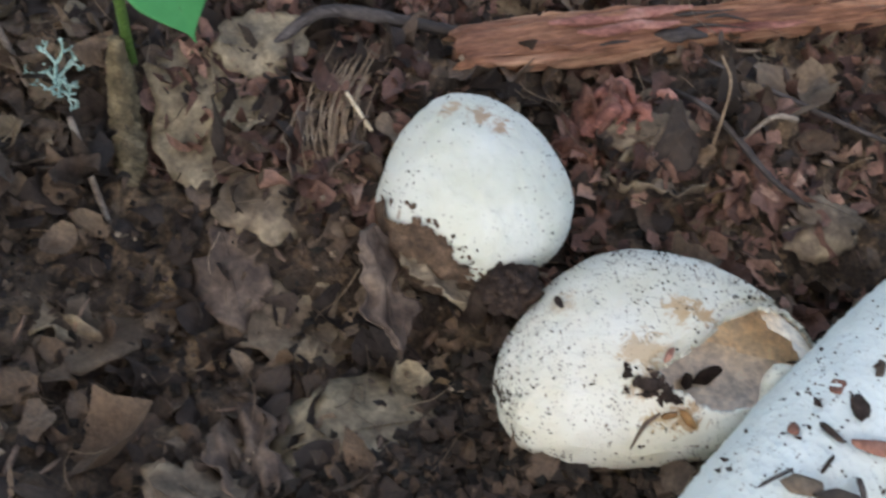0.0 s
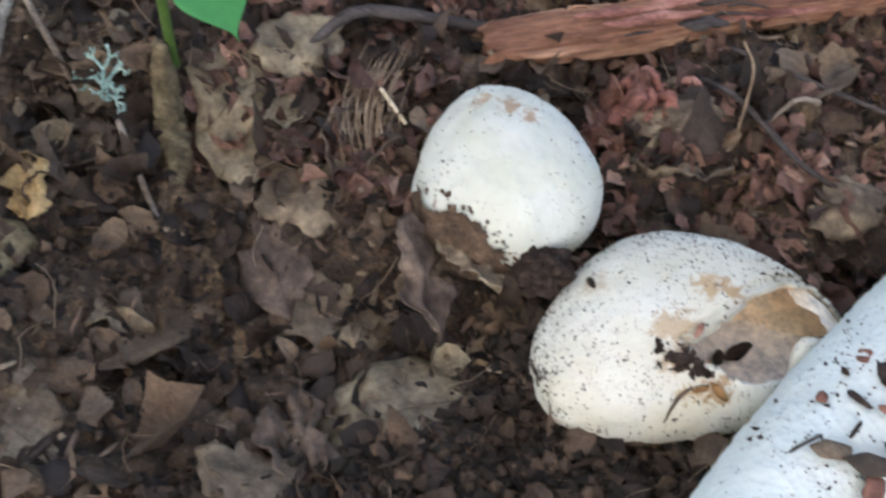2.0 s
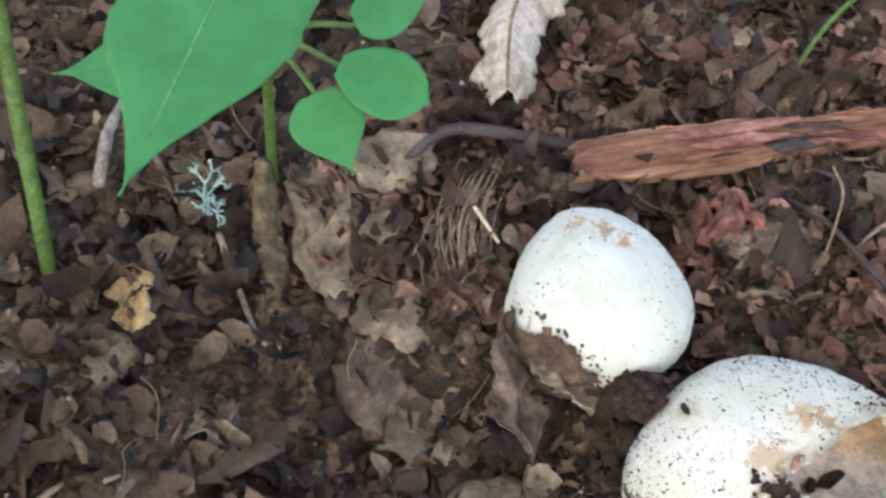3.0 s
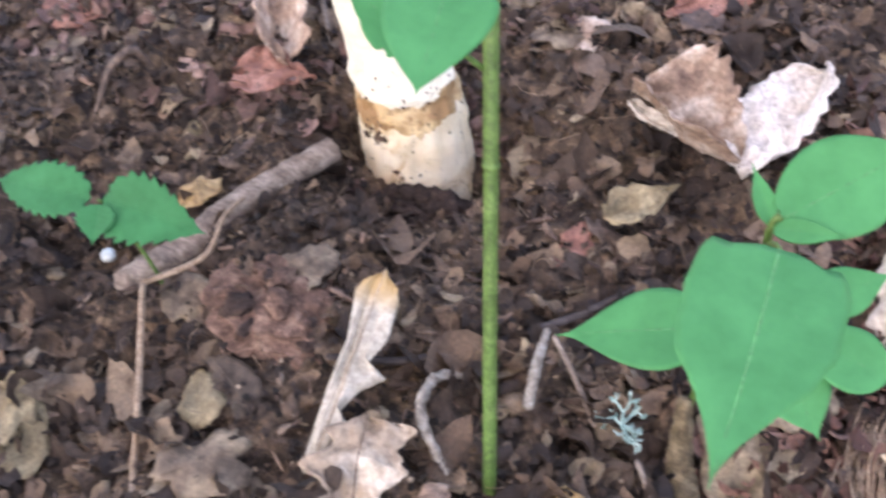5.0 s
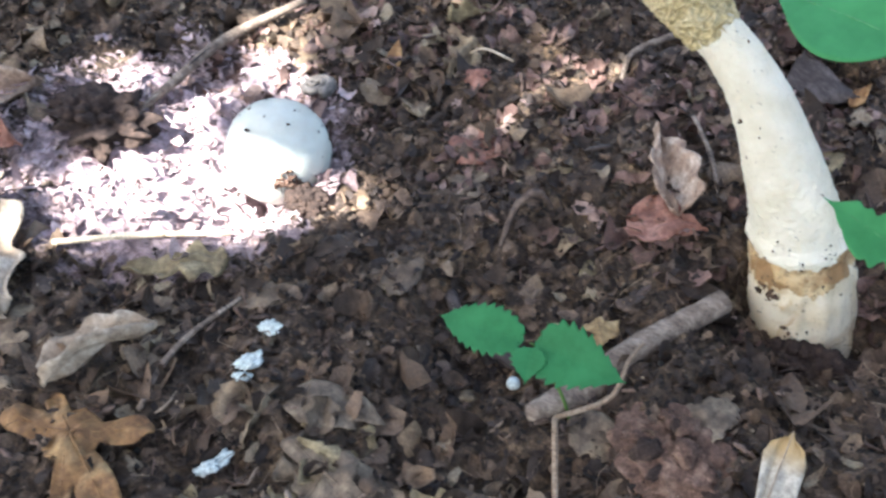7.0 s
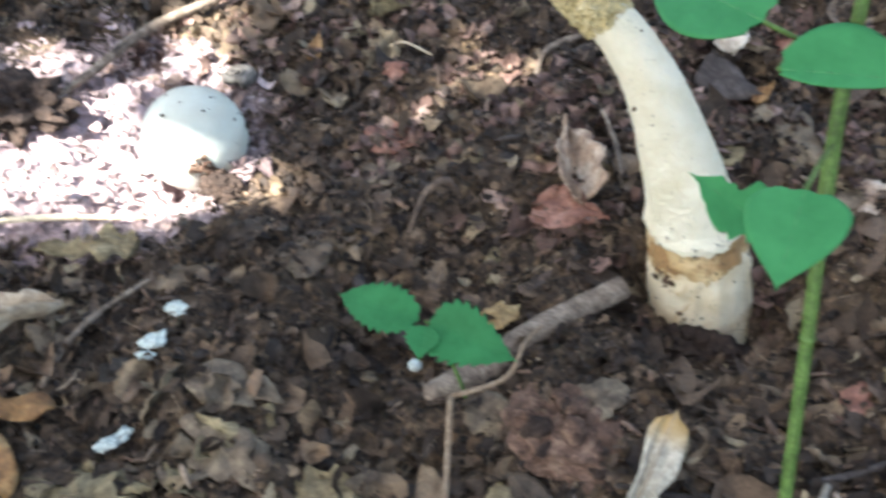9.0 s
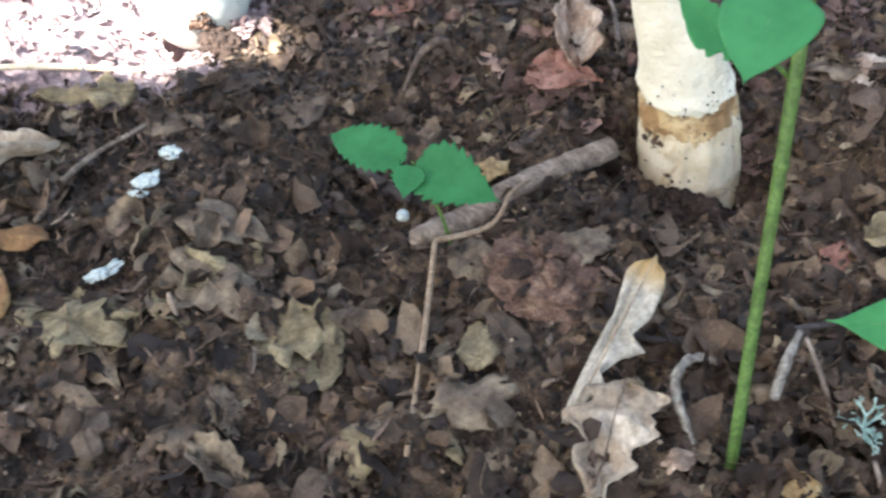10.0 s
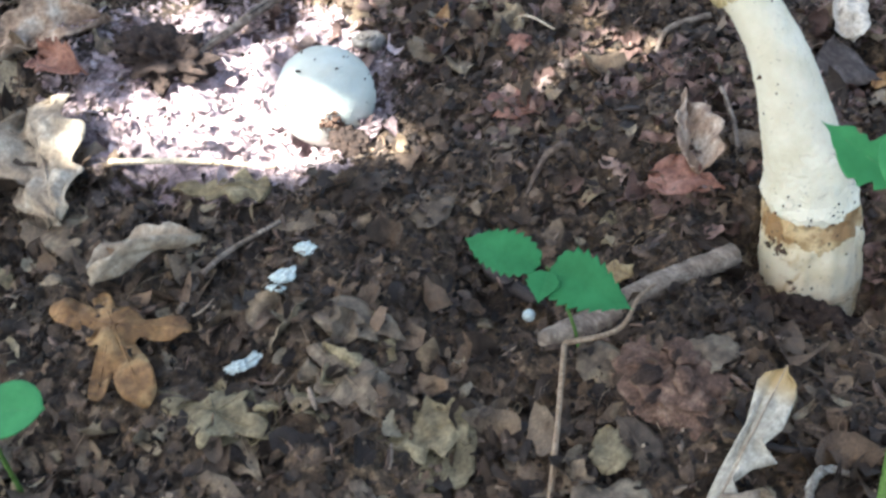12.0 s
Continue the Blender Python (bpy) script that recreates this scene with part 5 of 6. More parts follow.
def straw_tuft():
    o = Vector((-0.036, 0.180, 0.0))
    t = thing("straw_tuft", Matrix.Translation(o), "tuft of flattened tan straw fibres", "straw", "")
    rnd = np.random.RandomState(9)
    for k in range(64):
        s = rnd.uniform(-1, 1)
        x0, y0 = -0.033 + 0.006 * s + rnd.normal(0, 0.0022), 0.150 + rnd.uniform(0, 0.020)
        x1, y1 = -0.038 + 0.0085 * s + rnd.normal(0, 0.0015), 0.192 + rnd.uniform(-0.008, 0.017)
        bow = -0.003 - 0.003 * rnd.rand() + 0.001 * s
        xm, ym = (x0 + x1) / 2 + bow, (y0 + y1) / 2
        h = rnd.uniform(0.001, 0.009)
        pts = [Vector(gz(x0, y0, 0.001)) - o, Vector(gz(xm, ym, h)) - o, Vector(gz(x1, y1, h * 0.6)) - o]
        part("straw", tube(pts, [0.00014, 0.00026 if k % 6 else 0.00055, 0.00012], 5, 12, 0.12, k), STRAW, t)
    part("straw", tube([Vector(gz(-0.0376, 0.1846, 0.011)) - o, Vector(gz(-0.0278, 0.1748, 0.009)) - o], [0.0007, 0.0006], 6, 8), STRAW_PALE, t)
    return t


straw_tuft()


# ---- dead leaves ----
def lobed_leaf(name, label, x, y, lobes, material, seed, lift):
    """A leaf with lobes spreading from its heart: angle, length and half spread of each, in degrees and metres."""
    ph = np.random.RandomState(seed).uniform(0, 60, 3)
    t = thing(name, Matrix.Translation(gz(x, y, lift)), label, "dead leaf", "dead leaves on the ground")
    rings, seg = 12, 180
    verts = [(0, 0, 0)]
    for i in range(1, rings + 1):
        q = i / rings
        for k in range(seg):
            a = 360 * k / seg
            r = 0.013
            for at, length, wide in lobes:
                d = abs((a - at + 180) % 360 - 180)
                r = max(r, length * math.exp(-((d / wide) ** 2.6)))
            r *= 1 + 0.16 * noise.noise((math.cos(radians(a)) * 3 + ph[0], math.sin(radians(a)) * 3, ph[1])) + 0.06 * noise.noise((a * 0.11, ph[2], 1))
            px, py = q * r * math.cos(radians(a)), q * r * math.sin(radians(a))
            z = 0.006 * noise.noise((px * 55 + ph[0], py * 55, ph[1])) + 0.003 * noise.noise((px * 140, py * 140 + ph[2], 0)) - 0.10 * q * q * r
            verts.append((px, py, z))
    faces = [(0, 1 + k, 1 + (k + 1) % seg) for k in range(seg)]
    for i in range(rings - 1):
        for k in range(seg):
            a0, a1 = 1 + i * seg + k, 1 + i * seg + (k + 1) % seg
            faces.append((a0, a0 + seg, a1 + seg, a1))
    thicken(part("blade", (verts, faces), material, t), 0.0005)
    for at, length, wide in lobes:
        run = [verts[1 + (i - 1) * seg + int(round(at / 360 * seg)) % seg] for i in (1, 4, 7, 10)]
        part("vein", tube([Vector(p) + Vector((0, 0, 0.0004)) for p in [(0, 0, 0)] + run], [0.0007, 0.0005, 0.0002], 5, 18), material, t)
    return t


def lump(name, label, category, at, radius, scale, material, seed, rough=0.35, freq=2.2, rings=16, seg=22, group=""):
    if name == "soil_clod":
        t = thing(name, Matrix.Translation(at), label, category, group)
        part("core", blob(radius, seed, rough, rings, seg, scale, freq), material, t)
        r_ = np.random.RandomState(seed)
        for k in range(14):
            a, q = r_.uniform(0, 6.283), r_.uniform(0.2, 1.0)
            bit = part("crumb", blob(radius * r_.uniform(0.10, 0.22), seed + 40 + k, 0.5, 6, 9), material, t)
            bit.location = (radius * scale[0] * q * math.cos(a), radius * scale[1] * q * math.sin(a), radius * scale[2] * 0.95 * math.sqrt(1 - 0.8 * q * q))
        return t
    ob = ob_mesh(name, *blob(radius, seed, rough, rings, seg, scale, freq), material)
    ob.location = at
    return tagged(ob, label, category, group)


dead_leaf("oak_leaf", "pale buff oak leaf with a wavy lobed edge and ochre tip", (-0.200, 0.110, 0.003), (-0.207, 0.1815, 0.0228), 0.0254, lambda u: float(np.interp(u, (0, 0.16, 0.29, 0.34, 0.46, 0.55, 0.6, 0.72, 0.90, 0.97, 1.0), (0.15, 0.24, 0.60, 0.10, 0.45, 1.0, 0.42, 0.70, 0.66, 0.48, 0.15))), DEAD_TIP, (0.15, -0.1, 1), rib_material=DEAD_BUFF, other=lambda u: float(np.interp(u, (0, 0.15, 0.38, 0.66, 0.90, 0.97, 1.0), (0.2, 0.32, 0.36, 0.30, 0.58, 0.46, 0.15))), fold=0.0, crumple=0.045, seed=20, nu=60)
dead_leaf("oak_leaf", "buff oak leaf with rounded lobes and brown heart", (-0.1760, 0.0875, 0.007), (-0.1905, 0.1330, 0.012), 0.033, lambda u: oak(u, 3, 0.36), DEAD_BUFF, fold=0.25, crumple=0.11, waver=0.45, seed=21, nu=48, rib_material=DEAD_DARK)
lobed_leaf("oak_leaf", "olive-tan oak leaf lying flat on mould", -0.383, 0.036, ((200, 0.024, 24), (150, 0.018, 20), (20, 0.026, 24), (-60, 0.018, 20), (80, 0.016, 22)), DEAD_TAN, 23, 0.006)
lobed_leaf("oak_leaf", "grey-tan oak leaf among brown scraps", -0.352, 0.082, ((170, 0.026, 24), (110, 0.016, 20), (-10, 0.024, 24), (-90, 0.018, 22)), DEAD_MOULD, 24, 0.006)
lobed_leaf("oak_leaf", "ochre brown oak leaf with five long lobes", -0.4545, 0.0395, ((193, 0.038, 24), (158, 0.030, 18), (42, 0.034, 22), (-52, 0.038, 15), (-22, 0.050, 22)), DEAD_ORANGE, 22, 0.010)
dead_leaf("dead_leaf", "pinkish orange curled leaf edge in the sun", (-0.655, 0.142, 0.020), (-0.612, 0.144, 0.026), 0.022, lambda u: ovate(u, 0.5, 0.6), DEAD_RED, (0.1, -0.5, 1), fold=0.7, cup=0.2, crumple=0.14, waver=0.6, ragged=0.3, seed=122)
dead_leaf("dead_leaf", "rolled tan leaf with a dark brown hollow", (-0.488, 0.050, 0.012), (-0.466, 0.101, 0.014), 0.024, lambda u: ovate(u, 0.45, 0.6), DEAD_BUFF, (-0.5, 0.2, 1), fold=0.5, cup=0.3, crumple=0.08, waver=0.3, seed=23)
dead_leaf("oak_leaf", "large crumpled grey-tan oak leaf", (-0.538, 0.068, 0.012), (-0.612, 0.106, 0.026), 0.058, lambda u: oak(u, 3, 0.4), DEAD_BUFF, (0.1, -0.3, 1), fold=0.12, crumple=0.10, seed=24, nu=44)
dead_leaf("oak_leaf", "buff lobed leaf scrap below the straw", (-0.515, 0.120, 0.005), (-0.470, 0.150, 0.006), 0.022, oak, DEAD_TAN, fold=0.1, crumple=0.09, waver=0.3, seed=25)
dead_leaf("dead_leaf", "pinkish brown curled leaf with a grey hollow", (-0.690, 0.128, 0.016), (-0.648, 0.190, 0.022), 0.032, lambda u: ovate(u, 0.5, 0.6), DEAD_MIXED, (0.4, 0, 1), fold=0.6, cup=0.3, crumple=0.12, waver=0.5, ragged=0.3, seed=26, nu=40)
dead_leaf("dead_leaf", "upturned leaf with pale and brown patches", (-0.301, 0.272, 0.008), (-0.337, 0.3156, 0.016), 0.024, ovate, DEAD_MIXED, (0.5, -0.2, 1), fold=0.6, cup=0.3, crumple=0.12, waver=0.4, ragged=0.4, seed=27)
dead_leaf("dead_leaf", "russet leaf scrap below the pale leaf", (-0.322, 0.262, 0.006), (-0.285, 0.270, 0.010), 0.030, ovate, DEAD_RED, fold=0.2, crumple=0.10, ragged=0.4, seed=28)
dead_leaf("dead_leaf", "whitish crumpled dead leaf on dark litter", (-0.109, 0.284, 0.008), (-0.092, 0.343, 0.022), 0.036, lambda u: ovate(u, 0.5, 0.5), DEAD_WHITE, (-0.4, -0.5, 1), fold=0.35, cup=0.1, crumple=0.12, waver=0.25, ragged=0.2, seed=29, nu=50)
dead_leaf("dead_leaf", "curled brown leaf showing a pale rim", (-0.160, 0.306, 0.018), (-0.110, 0.288, 0.008), 0.036, lambda u: ovate(u, 0.45, 0.6), DEAD_MIXED, (0.5, -0.2, 1), fold=0.8, cup=0.3, crumple=0.14, waver=0.6, ragged=0.3, seed=30, nu=40)
dead_leaf("dead_leaf", "pale rim of a rolled leaf", (-0.160, 0.299, 0.017), (-0.128, 0.288, 0.014), 0.006, ovate, DEAD_PALE, (0.4, -0.6, 1), fold=0.2, crumple=0.10, waver=0.6, seed=130)
dead_leaf("dead_leaf", "blackish blue-grey leaf arched over a dark hole", (-0.303, 0.414, 0.006), (-0.264, 0.388, 0.006), 0.026, lambda u: ovate(u, 0.5, 0.5), DARK_TWIG, (0.2, 0.5, 1), fold=-0.5, cup=-0.3, bend=0.0, crumple=0.05, waver=0.3, seed=144)
dead_leaf("dead_leaf", "ochre scrap of leaf beside the hole", (-0.266, 0.384, 0.004), (-0.262, 0.398, 0.010), 0.008, ovate, DEAD_ORANGE, fold=0.3, crumple=0.1, seed=145)
def hooked_leaf():
    """A dry leaf folded along its midrib and bent like a hook."""
    t = thing("dead_leaf", Matrix.Translation((-0.041, 0.233, 0.008)), "pale folded dry leaf curved like a hook", "dead leaf", "dead leaves on the ground")
    line = smooth_curve([(0.002, -0.004, 0.000), (-0.002, 0.012, 0.004), (-0.003, 0.030, 0.007), (0.007, 0.052, 0.009), (0.034, 0.074, 0.007)], 90)
    along = np.gradient(line, axis=0)
    along /= np.linalg.norm(along, axis=1)[:, None]
    nv, verts, faces = 9, [], []
    for k, (p, d) in enumerate(zip(line, along)):
        u = k / (len(line) - 1)
        side = np.cross((0, 0, 1), d)
        side /= np.linalg.norm(side)
        for j in range(-nv, nv + 1):
            v = j / nv
            w = (0.0105 if v < 0 else 0.0085) * min(1.0, 0.45 + 5 * u) * (1 + 0.35 * noise.noise((u * 9, 4.0 * (v > 0), 1.0)) + 0.15 * noise.noise((u * 30, 2.0 * (v > 0), 5.0)))
            z = 0.006 * (1 - abs(v)) ** 0.8 - 0.004 * v * v + 0.0016 * noise.noise((u * 14, v * 1.5, 2.0)) + 0.0008 * noise.noise((u * 45, v * 3, 7.0))
            verts.append(tuple(p + side * v * w + np.array((0, 0, z)) + d * 0.004 * noise.noise((v * 3, 8.0, 1.0)) * (u < 0.03)))
    m_ = 2 * nv + 1
    for k in range(len(line) - 1):
        for j in range(2 * nv):
            a = k * m_ + j
            faces.append((a, a + m_, a + m_ + 1, a + 1))
    thicken(part("blade", (verts, faces), DEAD_PALE, t), 0.0005)
    part("midrib", tube([Vector(verts[k * m_ + nv]) + Vector((0, 0, 0.0003)) for k in range(0, 90, 11)], [0.0005, 0.0007, 0.0005], 6, 40), DEAD_TAN, t)


hooked_leaf()
mould_leaf("oak_leaf", "grey-brown oak leaf with a worn notched edge", -0.0735, 0.178, 0.060, 0.040, 1.97, DEAD_OLIVE, 32, 0.003, 0.04, torn_by=0.7)
mould_leaf("dead_leaf", "yellowish mouldering leaf edge under the plant", -0.066, 0.197, 0.030, 0.022, 0.6, DEAD_OLIVE, 132, 0.006, 0.1, torn_by=0.6)
dead_leaf("dead_leaf", "small yellow-brown dead leaf on soil", (-0.1165, 0.119, 0.003), (-0.124, 0.138, 0.006), 0.013, lambda u: ovate(u, 0.5, 0.5), DEAD_YELLOW, fold=0.15, crumple=0.12, waver=0.6, ragged=0.3, seed=33)
mould_leaf("dead_leaf", "dark purplish curled dead leaf", -0.052, 0.130, 0.032, 0.020, -1.0, DEAD_DARK, 34, 0.004, 0.2)
mould_leaf("dead_leaf", "greyish brown leaf lying over darker mould", -0.050, 0.150, 0.030, 0.024, 0.3, DEAD_MOULD, 134, 0.004, 0.08)
dead_leaf("dead_leaf", "brown folded leaf beside the egg", (-0.020, 0.146, 0.010), (-0.002, 0.116, 0.002), 0.016, lambda u: ovate(u, 0.5, 0.6), DEAD_DARK, (0.4, 0, 1), fold=0.3, crumple=0.12, waver=0.8, ragged=0.5, seed=35)
dead_leaf("dead_leaf", "rusty curled leaf under the egg", (-0.010, 0.1440, 0.010), (0.010, 0.1325, 0.008), 0.014, lambda u: ovate(u, 0.5, 0.5), DEAD_MOULD, (0.2, 0.3, 1), fold=0.3, crumple=0.14, waver=0.8, ragged=0.5, seed=36)
mould_leaf("oak_leaf", "tan oak leaf pressed into the mould", -0.007, 0.096, 0.048, 0.034, 0.5, DEAD_OLIVE, 37, 0.003, 0.03, torn_by=0.6)
dead_leaf("dead_leaf", "reddish crumpled leaf by the rotten wood", (0.022, 0.193, 0.002), (0.046, 0.206, 0.006), 0.026, lambda u: ovate(u, 0.5, 0.5), DEAD_RUST, (0.1, -0.3, 1), fold=0.4, crumple=0.30, waver=1.0, ragged=0.8, seed=38, nu=44)
mould_leaf("dead_leaf", "rust-brown rotten leaf beside the egg", 0.046, 0.192, 0.022, 0.014, 0.5, DEAD_RUST, 138, 0.002, 0.2)
dead_leaf("oak_leaf", "tan lobed leaf near the seedling", (-0.325, 0.066, 0.002), (-0.300, 0.100, 0.004), 0.034, oak, DEAD_TAN, fold=0.1, crumple=0.10, waver=0.35, ragged=0.3, seed=39)
dead_leaf("oak_leaf", "buff oak leaf with ragged lobes", (-0.415, 0.030, 0.004), (-0.360, 0.050, 0.004), 0.030, oak, DEAD_TAN, fold=0.1, crumple=0.10, waver=0.35, ragged=0.3, seed=40)
dead_leaf("oak_leaf", "grey-tan oak leaf lying flat", (-0.400, 0.090, 0.004), (-0.345, 0.105, 0.004), 0.032, oak, DEAD_TAN, fold=0.1, crumple=0.10, waver=0.35, ragged=0.3, seed=41)
mould_leaf("dead_leaf", "small ochre leaf behind the stick", -0.301, 0.201, 0.022, 0.017, 1.5, DEAD_YELLOW, 42, 0.007, 0.1)
dead_leaf("dead_leaf", "narrow yellowish standing leaf", (-0.492, 0.303, 0.004), (-0.500, 0.322, 0.012), 0.009, ovate, DEAD_ORANGE, (0.3, -0.7, 1), fold=0.3, seed=43)
dead_leaf("dead_leaf", "pale oval dead leaf on dark litter", (-0.290, 0.410, 0.010), (-0.318, 0.455, 0.014), 0.020, ovate, DEAD_PALE, (0, -0.4, 1), fold=0.2, crumple=0.08, waver=0.3, seed=44)
dead_leaf("dead_leaf", "pale dead leaf beside the stalk", (-0.150, 0.245, 0.008), (-0.128, 0.268, 0.012), 0.018, ovate, DEAD_TAN, (0, -0.3, 1), fold=0.3, crumple=0.10, ragged=0.4, seed=45)

for n_, (x0, y0, x1, y1, w, mt, words) in enumerate((
    (-0.392, 0.046, -0.352, 0.030, 0.024, DEAD_MOULD, "yellowish tan broken oak leaf"), (-0.318, 0.098, -0.292, 0.064, 0.034, DEAD_TAN, "broad tan leaf pressed flat on mould"),
    (-0.392, 0.102, -0.352, 0.112, 0.022, DEAD_MOULD, "olive-tan torn leaf on mould"), (-0.362, 0.070, -0.338, 0.092, 0.020, DEAD_BROWN, "grey-brown leaf lying in litter"),
    (-0.452, 0.128, -0.430, 0.158, 0.016, DEAD_BROWN, "small curled brown leaf on soil"), (-0.560, 0.060, -0.520, 0.072, 0.026, DEAD_MOULD, "tan curled leaf beside larger oak leaf"),
    (-0.118, 0.075, -0.085, 0.060, 0.030, DEAD_MOULD, "mouldy tan leaf pressed into soil"), (-0.095, 0.095, -0.070, 0.112, 0.022, DEAD_BROWN, "dark brown flat leaf on soil"),
    (-0.050, 0.072, -0.025, 0.064, 0.022, DEAD_MOULD, "tan broken leaf edge in mould"), (-0.150, 0.100, -0.115, 0.112, 0.028, DEAD_TAN, "buff leaf lying below the stalk"),
    (-0.230, 0.098, -0.205, 0.088, 0.026, DEAD_MOULD, "tan lobed leaf among brown scraps"), (-0.255, 0.128, -0.240, 0.112, 0.018, DEAD_TAN, "small tan torn leaf scrap"),
    (0.020, 0.268, 0.050, 0.290, 0.028, DEAD_RED, "russet leaf beyond the rotten wood"), (-0.010, 0.262, 0.012, 0.288, 0.024, DEAD_BROWN, "brown curled leaf beyond rotten wood"),
    (0.090, 0.180, 0.110, 0.196, 0.018, DEAD_MOULD, "olive-brown leaf tuft on dark mould"), (0.072, 0.172, 0.094, 0.166, 0.018, DEAD_BROWN, "brown leaf scrap near hatched egg"),
    (-0.060, 0.330, -0.040, 0.378, 0.034, DEAD_MIXED, "large pinkish tan curled leaf"), (-0.165, 0.375, -0.135, 0.400, 0.026, DEAD_RED, "brown cupped leaf on litter"),
    (-0.205, 0.330, -0.180, 0.352, 0.022, DEAD_MIXED, "pale broken leaf on dark litter"), (-0.225, 0.350, -0.245, 0.385, 0.024, DEAD_BROWN, "dark curled leaf behind the mushroom"))):
    mould_leaf("dead_leaf", words, (x0 + x1) / 2, (y0 + y1) / 2, 1.15 * math.hypot(x1 - x0, y1 - y0), w, math.atan2(y1 - y0, x1 - x0), mt, 400 + n_, 0.002 + 0.001 * (n_ % 3), 0.05 * (n_ % 4), torn_by=0.6)

mould_leaf("dead_leaf", "tan mouldering leaf heaped on others", -0.232, 0.098, 0.034, 0.026, 0.9, DEAD_MOULD, 501, 0.005, 0.1)
mould_leaf("dead_leaf", "pale scrap of leaf by the stalk", -0.160, 0.117, 0.013, 0.010, 1.2, DEAD_MIXED, 502, 0.004, 0.15)
mould_leaf("dead_leaf", "greyish buff leaf lying flat", -0.150, 0.094, 0.028, 0.022, 0.2, DEAD_BUFF, 503, 0.003, 0.05)
mould_leaf("dead_leaf", "brown leaf tucked below rotten wood", -0.240, 0.128, 0.032, 0.018, -0.5, DEAD_BROWN, 504, 0.003, 0.1)

dead_leaf("dead_leaf", "grey-brown leaf standing on edge", gz(-0.0483, 0.035, 0.002), gz(-0.0445, 0.0500, 0.012), 0.011, lambda u: ovate(u, 0.6, 0.5), DEAD_BROWN, (0.5, -0.2, 1), fold=0.3, crumple=0.12, waver=0.5, seed=601)
dead_leaf("dead_leaf", "ochre leaf with a pale edge", gz(-0.0377, 0.0456, 0.006), gz(-0.0205, 0.0525, 0.005), 0.009, lambda u: ovate(u, 0.4, 0.6), DEAD_ORANGE, (0.1, -0.4, 1), fold=0.5, crumple=0.12, waver=0.6, ragged=0.3, seed=602)
mould_leaf("dead_leaf", "rusty brown leaf sunk in dark mould", -0.0175, 0.0640, 0.024, 0.014, 0.8, DEAD_RUST, 603, 0.003, 0.1)

# many more brown leaves, whole or broken, each one lying where it fell
rnd = np.random.RandomState(77)
KEEP_OFF = [(-0.066, 0.085, 0.022), (0.030, 0.100, 0.024), (0.022, 0.075, 0.026), (0.008, 0.112, 0.016), (0.035, 0.060, 0.024), (0.0025, 0.1625, 0.035), (0.055, 0.124, 0.05), (0.09, 0.10, 0.04), (-0.25, 0.275, 0.035), (-0.493, 0.2165, 0.07), (-0.55, 0.19, 0.07)]
made = 0
while made < 210:
    x, y = rnd.uniform(-0.80, 0.16), rnd.uniform(-0.06, 0.48)
    if any(math.hypot(x - a, y - b) < r for a, b, r in KEEP_OFF):
        continue
    made += 1
    s, a = rnd.uniform(0.012, 0.034), rnd.uniform(0, 6.283)
    kinds = (DEAD_BROWN, DEAD_MOULD, DEAD_MOULD, DEAD_BROWN, DEAD_DARK, DEAD_RED, DEAD_TAN) if x < -0.15 else (DEAD_DARK, DEAD_MOULD, DEAD_DARK, DEAD_BROWN, DEAD_DARK, DEAD_RED, DEAD_MOULD)
    if made % 3:
        mould_leaf("dead_leaf", "brown rotting leaf pressed into the forest floor", x, y, s, s * rnd.uniform(0.5, 0.9), a, kinds[rnd.randint(7)], 200 + made, rnd.uniform(0.001, 0.004), rnd.uniform(-0.05, 0.22), "brown leaves in the litter", rnd.uniform(0.4, 0.9))
    else:
        tip = (x + s * math.cos(a), y + s * math.sin(a))
        sh = (lambda u: oak(u, 3, 0.4), ovate, lambda u: ovate(u, 0.55, 0.4), lambda u: ovate(u, 0.5, 0.6))[rnd.randint(4)]
        dead_leaf("dead_leaf", "brown curled leaf lying in the litter", gz(x, y, 0.0), gz(*tip, 0.002 + rnd.uniform(0, 0.005)), s * rnd.uniform(0.45, 0.8), sh, kinds[rnd.randint(7)],
                  (rnd.normal(0, 0.4), rnd.normal(0, 0.4), 1), group="brown leaves in the litter", nu=22, nv=6, fold=rnd.uniform(-0.3, 0.7), cup=rnd.uniform(-0.2, 0.4), crumple=rnd.uniform(0.12, 0.22), ragged=rnd.uniform(0.3, 0.6), waver=0.5, seed=200 + made)

# ---- small things ----
rotten = thing("rotten_lump", Matrix.Translation(gz(-0.242, 0.163, -0.003)), "crumbling pinkish brown lump of rotten wood", "rotten wood")
part("core", blob(0.026, 5, 0.30, 100, 140, (1.05, 0.9, 0.40), 2.0), ROT_LUMP, rotten)
rr = np.random.RandomState(55)
for k_ in range(14):
    a, q = rr.uniform(0, 6.283), rr.uniform(0.1, 0.95)
    chunk = part("crumbled_chunk", blob(rr.uniform(0.0022, 0.0050), 500 + k_, 0.7, 8, 12, (1.3, 0.9, 0.5), 2.6), ROT_LUMP if k_ % 3 else SOIL_CLOD, rotten)
    chunk.location = (0.024 * q * math.cos(a), 0.021 * q * math.sin(a), 0.0125 * math.sqrt(1 - q * q))
    chunk.rotation_euler = (rr.normal(0, 0.3), rr.normal(0, 0.3), a)
lump("soil_clod", "dark crumbly clod of soil between the eggs", "soil", (0.0195, 0.1400, 0.0105), 0.0074, (1, 0.9, 0.9), SOIL_CLOD, 6, 0.38, 2.6, 60, 80)
